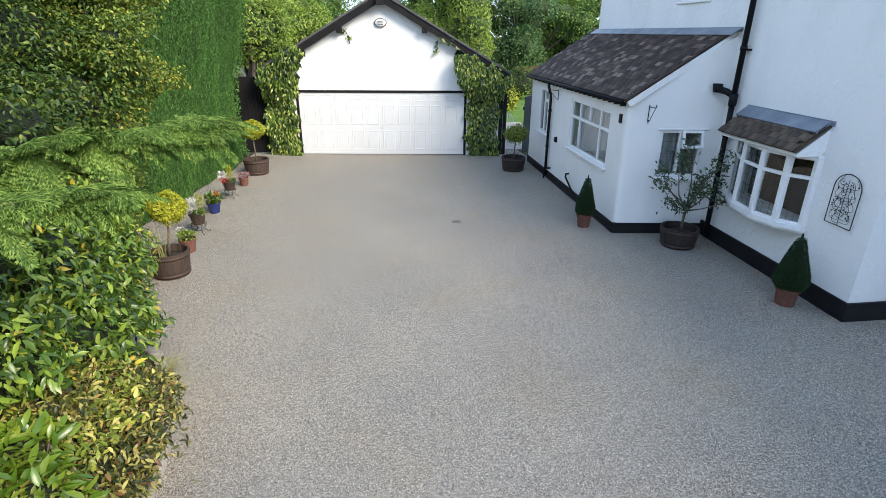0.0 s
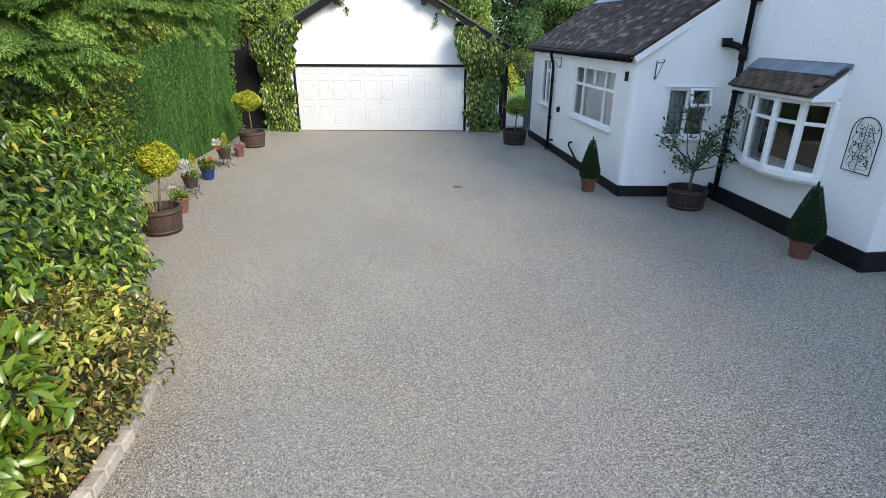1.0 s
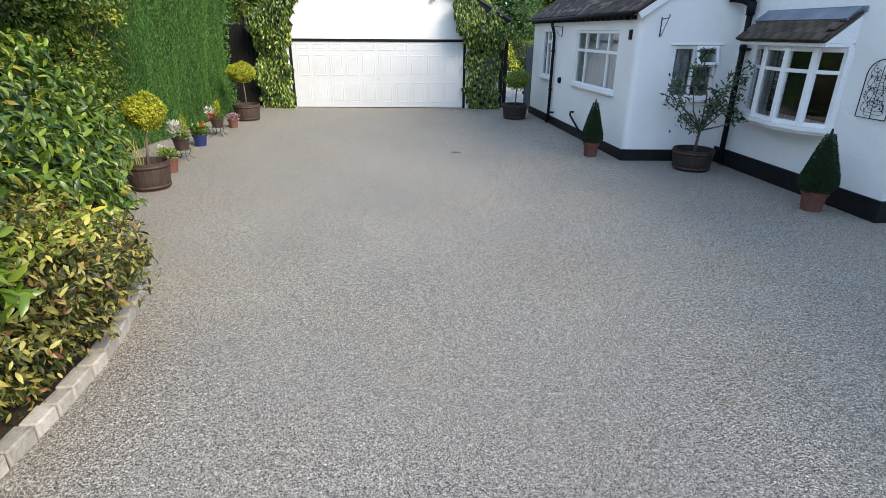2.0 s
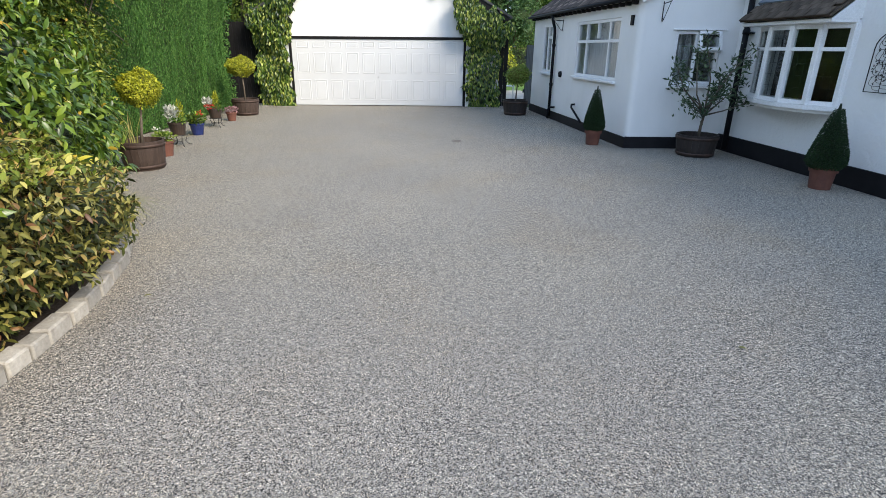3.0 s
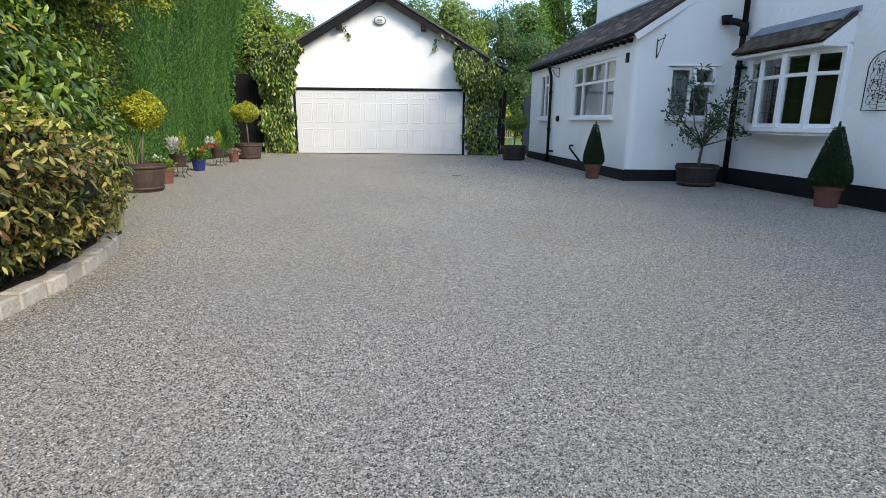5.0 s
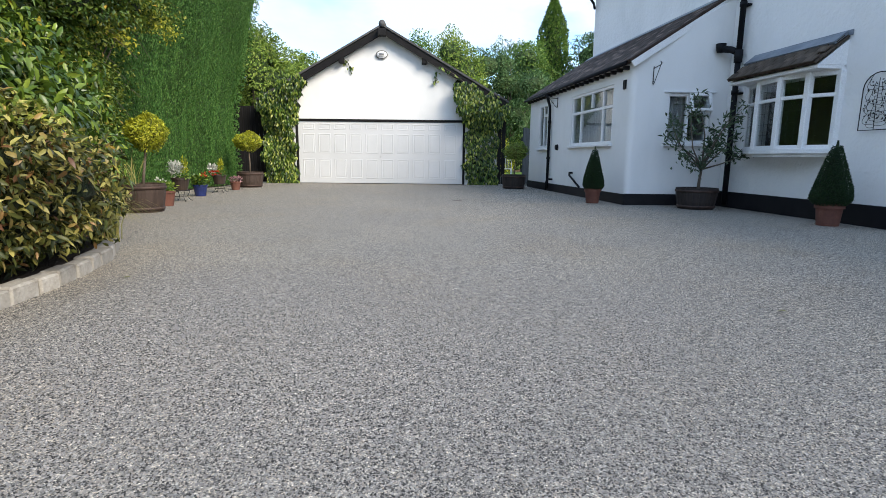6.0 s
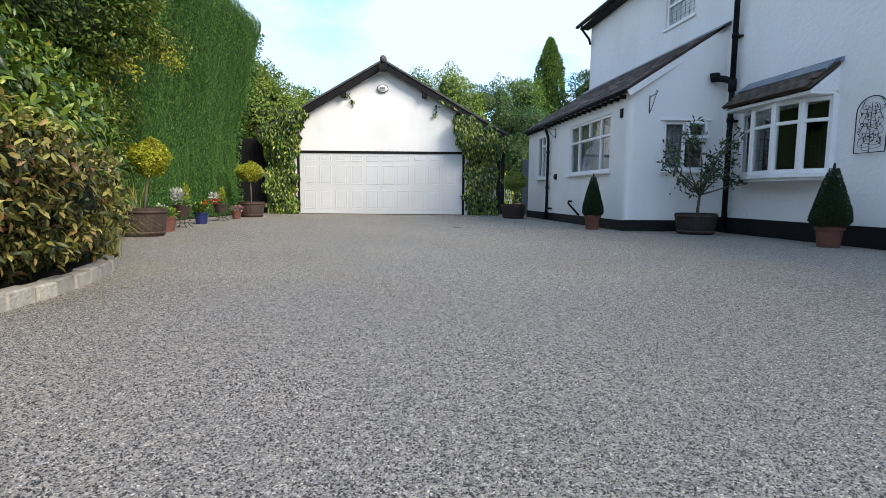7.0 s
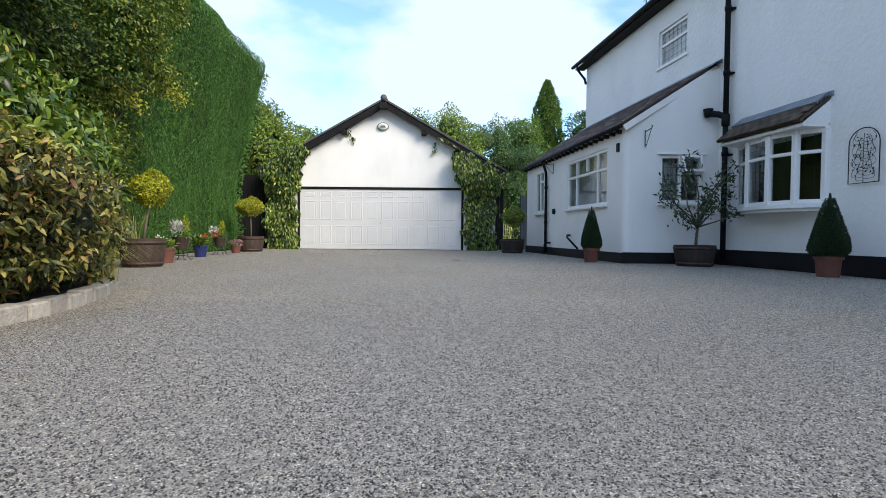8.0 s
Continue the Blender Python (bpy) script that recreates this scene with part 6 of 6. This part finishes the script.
flower_pot((-2.57, -7.95, 0), 0.14, 0.24, M_TERRA, "terracotta pot of trailing yellow-green plants with white flowers",
           [(0, 0, 0.29, 0.16, 0.08, 170, 0.06, 0.035, L_TREE_LIGHT, 0.4), (-0.08, 0.03, 0.36, 0.10, 0.07, 26, 0.04, 0.03, L_WHITE, 0.3)], 91)
wire_stand((-2.76, -7.05, 0), 0.14, 0.19, "low curly wire plant stand")
flower_pot((-2.76, -7.05, 0.193), 0.15, 0.22, M_DARKPOT, "dark glazed pot of silver foliage and a golden cone conifer",
           [(-0.05, -0.03, 0.36, 0.11, 0.13, 240, 0.075, 0.022, L_SILVER, 0.7), (0.05, 0.05, 0.38, 0.06, 0.20, 200, 0.06, 0.014, L_GOLD, 1.1), (0.08, -0.06, 0.24, 0.09, 0.05, 70, 0.05, 0.03, L_TREE, 0.3)], 92)
flower_pot((-2.98, -5.80, 0), 0.14, 0.23, M_BLUE, "blue glazed pot of bushy green leaves with a red flower",
           [(0, 0, 0.31, 0.18, 0.10, 260, 0.07, 0.045, L_LAUREL, 0.3), (0.1, -0.06, 0.42, 0.05, 0.04, 24, 0.035, 0.03, L_RED, 0.3)], 93)
wire_stand((-3.04, -4.70, 0), 0.13, 0.19, "low curly wire plant stand")
flower_pot((-3.04, -4.70, 0.193), 0.15, 0.20, M_DARKPOT, "dark glazed pot of red and silver plants with a golden cone",
           [(-0.12, -0.05, 0.33, 0.09, 0.10, 160, 0.06, 0.03, L_SILVER, 0.6), (0.02, 0.03, 0.36, 0.06, 0.20, 190, 0.06, 0.014, L_GOLD, 1.1), (-0.04, -0.12, 0.24, 0.11, 0.05, 46, 0.04, 0.035, L_RED, 0.3), (0.1, -0.05, 0.22, 0.08, 0.04, 60, 0.05, 0.03, L_TREE, 0.2)], 94)
flower_pot((-3.09, -3.66, 0), 0.12, 0.20, M_TERRA, "small terracotta pot of dusky pink heather",
           [(0, 0, 0.25, 0.15, 0.07, 190, 0.05, 0.022, L_PINK, 0.4)], 95)

# drain cover let into the drive
drain = thing("drain_cover", "small grey metal drain cover set flush in the drive", "drain cover", (2.13, -6.33, 0.0))
part("rim", Build().rbox(-0.09, -0.065, -0.005, 0.09, 0.065, 0.003, 0.001), M_DRAIN, drain)
for k in range(5):
    part("bar", Build().rbox(-0.075, -0.054 + k * 0.023, 0.0035, 0.075, -0.043 + k * 0.023, 0.006, 0.001), M_DRAIN, drain)


# ---------------------------------------------------------------- trees behind
def tree(label, at, blobs, count, leaf, material, seed, r0=0.14, tips=10, name="tree", core_k=0.5, rough=0.3, depth=0.5):
    t = thing(name, label, "tree", at)
    rnd = random.Random(seed)
    ends = [(b[0] + rnd.uniform(-0.4, 0.4) * b[3], b[1] + rnd.uniform(-0.4, 0.4) * b[4], b[2] + rnd.uniform(-0.2, 0.5) * b[5]) for b in (blobs * 3)[:max(tips, len(blobs))]]
    branches(t, (0, 0, -0.03), ends, r0, name="trunk", seed=seed)
    cr = foliage("crown", blobs, count, leaf, leaf * 0.5, material, t, seed, droop=0.3, simple=True, rough=rough, depth=depth)
    # filler in the darker shade colour, seen between the crown's leaves
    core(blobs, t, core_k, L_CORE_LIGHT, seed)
    return t


def heap(rng, n, w, z0, z1, r):
    """Rounded masses for a crown, wider in the middle."""
    out = []
    for i in range(n):
        q = rng.random()
        z = z0 + (z1 - z0) * q
        s = w * (1 - abs(q - 0.4) * 0.9)
        out.append((rng.uniform(-s, s), rng.uniform(-s, s), z, r * rng.uniform(0.7, 1.2), r * rng.uniform(0.7, 1.2), r * rng.uniform(0.6, 1.0)))
    return out


TREES = [
    ("light green bushy tree behind the garage", (-5.3, 4.2, 0), 14, 1.2, 2.6, 4.9, 1.0, 13500, 0.13, L_TREE_LIGHT, 101),
    ("light green bushy tree beside the hedge", (-4.4, 8.0, 0), 12, 1.4, 1.6, 4.6, 1.1, 12000, 0.14, L_TREE_LIGHT, 102),
    ("leafy tree behind the garage roof", (-0.6, 11.0, 0), 12, 1.8, 1.2, 3.8, 1.2, 12000, 0.15, L_TREE, 103),
    ("yellow-green tree behind the garage", (2.3, 10.5, 0), 14, 1.6, 1.4, 5.9, 1.1, 14250, 0.14, L_TREE_LIGHT, 104),
    ("green tree behind the garage", (5.2, 13.8, 0), 15, 2.0, 1.4, 6.5, 1.2, 14250, 0.15, L_TREE_DARK, 105),
    ("tall green tree at the garden's end", (8.2, 19.5, 0), 14, 2.2, 2.0, 7.2, 1.5, 12750, 0.19, L_TREE, 106),
    ("dark tree at the garden's end", (12.2, 20.5, 0), 14, 2.0, 2.0, 8.0, 1.5, 12000, 0.2, L_TREE_DARK, 107),
    ("dark tree behind the house", (16.5, 19.0, 0), 13, 2.2, 2.0, 8.0, 1.6, 9750, 0.2, L_TREE_DARK, 108),
    ("green tree in the row behind", (1.5, 20.0, 0), 13, 2.4, 2.0, 7.5, 1.6, 10500, 0.2, L_TREE, 109),
    ("green tree in the row behind the hedge", (-6.5, 15.0, 0), 13, 2.4, 1.6, 4.6, 1.6, 10500, 0.2, L_TREE, 110),
    ("distant green tree beyond the garage", (-8.2, 30.0, 0), 13, 2.6, 1.8, 5.6, 1.6, 9000, 0.24, L_TREE, 112),
    ("distant light green tree beyond the garage", (-3.6, 31.0, 0), 13, 2.6, 1.8, 5.4, 1.6, 9000, 0.24, L_TREE_LIGHT, 113),
    ("dark tree behind the hedge", (-9.5, 8.0, 0), 12, 2.2, 2.0, 6.0, 1.6, 9000, 0.2, L_TREE_DARK, 111),
]
for label, at, n, w, z0, z1, r, count, leaf, mat, seed in TREES:
    tree(label, at, heap(np.random.default_rng(seed), n, w, z0, z1, r), count, leaf, mat, seed)

cyp = thing("cypress_tree", "tall narrow dark cypress above the trees", "tree", (9.7, 22.3, 0))
part("trunk", Build().tube([(0, 0, 0), (0, 0, 11.2)], [0.2, 0.03], 8), M_BARK, cyp, smooth=True)
rng = np.random.default_rng(120)
nn = 15000
q = rng.random(nn)
zz = 1.0 + 10.7 * q
rr = 1.32 * np.interp(q, [0, 0.25, 0.55, 0.8, 0.93, 1.0], [0.9, 1.0, 0.92, 0.62, 0.3, 0.03]) 
an = rng.uniform(0, 6.283, nn)
rr = rr * (1 + 0.13 * np.sin(an * 4 + zz * 2.2) + 0.08 * np.sin(an * 9 - zz * 5)) * (1 - 0.25 * rng.random(nn) ** 2)
p = np.stack([rr * np.cos(an), rr * np.sin(an), zz], 1)
nr = np.stack([np.cos(an), np.sin(an), np.full(nn, 0.9)], 1)
part("crown", leaf_mesh("crown", p, nr + rng.normal(0, 0.4, p.shape), nr + rng.normal(0, 0.5, p.shape), 0.22 * rng.uniform(0.6, 1.2, nn), 0.09, L_TREE, simple=True), L_TREE, cyp)
# near-black filler, coloured as the shade inside the crown
part("shade_filler", Build().lathe([(0.6, 0.9), (0.9, 3.5), (0.85, 6.5), (0.5, 9.4), (0.05, 11.2)], n=14), L_CORE, cyp, smooth=True)

con = thing("conical_conifer", "small pointed dark conifer beside the cypress", "tree", (7.7, 21.2, 0))
part("trunk", Build().tube([(0, 0, 0), (0, 0, 7.6)], [0.14, 0.02], 8), M_BARK, con, smooth=True)
nn = 7000
q = 1 - np.sqrt(1 - rng.random(nn) * 0.99)
zz = 1.0 + 6.9 * q
an = rng.uniform(0, 6.283, nn)
rr = 1.15 * (1 - q) ** 0.85 * (1 + 0.15 * np.sin(an * 5 + zz * 3)) * (1 - 0.25 * rng.random(nn) ** 2)
p = np.stack([rr * np.cos(an), rr * np.sin(an), zz], 1)
nr = np.stack([np.cos(an), np.sin(an), np.full(nn, 0.5)], 1)
part("crown", leaf_mesh("crown", p, nr + rng.normal(0, 0.4, p.shape), nr + rng.normal(0, 0.5, p.shape), 0.2 * rng.uniform(0.6, 1.2, nn), 0.08, L_TREE_DARK, simple=True), L_TREE_DARK, con)
# the same near-black shade colour fills this crown
part("shade_filler", Build().lathe([(0.85, 0.9), (0.7, 2.5), (0.4, 5.0), (0.04, 7.3)], n=14), L_CORE, con, smooth=True)

shrub("garden_bush", "bright yellow-green bush on the lawn", (4.75, 9.0, 0.0), [(4.75, 9.0, 0.7, 0.7, 0.7, 0.8), (4.6, 8.6, 1.4, 0.4, 0.4, 0.6)], 1800, 0.12, 0.06, L_GOLD, 131, simple=True)
shrub("garden_bush", "clipped green bush by the garden fence", (6.3, 15.0, 0.0), [(6.3, 15.0, 0.9, 1.3, 0.9, 1.0), (4.6, 15.4, 0.9, 1.2, 0.9, 1.1)], 2600, 0.12, 0.06, L_TREE, 132, simple=True)

# ---------------------------------------------------------------- small things
for k, (x, y, a) in enumerate(((-0.28, -13.05, 0.4), (-0.62, -10.55, 1.9), (3.62, -13.72, 2.7), (0.45, -9.3, 0.9), (2.0, -4.95, 0.2), (-1.3, -8.1, 2.2), (4.1, -10.6, 1.1))):
    lf_ob = thing("fallen_leaf", "small dry brown leaf on the drive", "leaf", (x, y, 0.001), group="fallen leaves")
    pv = np.array([[0.0, 0.0, 0.004]])
    part("blade", leaf_mesh("blade", pv, np.array([[math.cos(a), math.sin(a), 0.1]]), np.array([[0.1, 0.0, 1.0]]), 0.05, 0.026, L_BROWNISH, curl=0.1), L_BROWNISH, lf_ob)

chair = thing("garden_chair", "white curved metal garden chair on the path", "chair", (4.15, 2.4, 0.012))
for sx in (-0.2, 0.2):
    for sy in (-0.18, 0.18):
        part("leg", Build().tube([(sx, sy, 0), (sx * 0.9, sy * 0.9, 0.44)], 0.012, 6), M_PVC, chair, smooth=True)
part("seat", Build().lathe([(0.02, 0.43), (0.22, 0.43), (0.22, 0.455), (0.02, 0.455)], n=20), M_PVC, chair)
part("backrest", Build().tube([(-0.21, 0.16, 0.44), (-0.22, 0.2, 0.7), (-0.12, 0.23, 0.88), (0.12, 0.23, 0.88), (0.22, 0.2, 0.7), (0.21, 0.16, 0.44)], 0.012, 6), M_PVC, chair, smooth=True)
for k in range(5):
    x = -0.13 + k * 0.065
    part("spindle", Build().tube([(x, 0.17, 0.44), (x, 0.225, 0.86)], 0.007, 5), M_PVC, chair, smooth=True)

# ---------------------------------------------------------------- kerb blocks
kerb = tagged(new("kerb"), "edging of pale weathered sandstone blocks round the bed", "kerb", kind="structure")
rnd = random.Random(5)
d = 0.0
while d < 9.8:
    ln = rnd.uniform(0.15, 0.27)
    x, y, h = kerb_at(d + ln / 2, 0.056)
    hh = rnd.uniform(0.085, 0.105)
    bm = bmesh.new()
    bmesh.ops.create_cube(bm, size=1.0)
    for q in bm.verts:
        q.co = Vector((q.co.x * (ln - 0.012), q.co.y * 0.115, (q.co.z + 0.5) * (hh + 0.05) - 0.05))
        q.co += Vector((rnd.uniform(-0.005, 0.005), rnd.uniform(-0.004, 0.004), rnd.uniform(-0.005, 0.005)))
    bmesh.ops.bevel(bm, geom=bm.edges[:], offset=0.011, segments=1, affect="EDGES", profile=0.5)
    me = bpy.data.meshes.new("block")
    bm.to_mesh(me)
    bm.free()
    me.materials.append(M_SANDSTONE)
    ob = new("block", me)
    ob.parent = kerb
    ob.matrix_basis = Matrix.Translation((x, y, 0)) @ Matrix.Rotation(h + rnd.uniform(-0.02, 0.02), 4, "Z")
    d += ln

# ---------------------------------------------------------------- roof tiles
def tile_mesh(name, w, ln, t, seed, material):
    rnd = random.Random(seed)
    b = Build()
    c = rnd.uniform(-0.004, 0.004)
    vs = [(-w / 2, -ln, 0), (w / 2, -ln, 0), (w / 2, 0, c), (0, 0.004, c + 0.002), (-w / 2, 0, -c)]
    b.prism(vs, (0, 0, t))
    return b.mesh(name, material)


def lay_tiles(parent, m, length, rafter, tile_w, gauge, material, limit, seed):
    """Courses of tiles from the eave up, each lying on the one below; the ones past the limit are joined."""
    rnd = random.Random(seed)
    kinds = [tile_mesh("tile", tile_w - 0.006, gauge * 1.35, 0.013, seed + i, material) for i in range(6)]
    home = HOME @ m
    rest, count = Build(), 0
    rows = int(rafter / gauge)
    for j in range(rows + 1):
        shift = tile_w / 2 if j % 2 else 0.0
        n = int((length + shift) / tile_w) + 1
        for i in range(n):
            x = i * tile_w - shift + tile_w / 2
            if x < tile_w * 0.3 or x > length - tile_w * 0.2:
                continue
            mm = home @ Matrix.Translation((x + rnd.uniform(-0.004, 0.004), 0.03 - j * gauge + rnd.uniform(-0.006, 0.006), 0.016)) @ Matrix.Rotation(-0.055 + rnd.uniform(-0.02, 0.02), 4, "X") @ Matrix.Rotation(rnd.uniform(-0.02, 0.02), 4, "Z")
            me = kinds[rnd.randrange(6)]
            if count < limit:
                ob = new("tile", me)
                ob.parent = parent
                ob.matrix_basis = mm
                count += 1
            else:
                rest.face_set([mm @ v.co for v in me.vertices], [tuple(p.vertices) for p in me.polygons])
    if rest.v:
        tagged(part("upper_tiles", rest, M_TILE_JOINED, parent), kind="stuff")


lay_tiles(lean_roof, LROOF, ROOF_LEN, RAFTER, 0.185, 0.115, M_TILE, 300, 7)
lay_tiles(bay_roof, BROOF, BX1 - BX0, br_len - 0.12, 0.19, 0.10, M_BAYTILE, 300, 9)
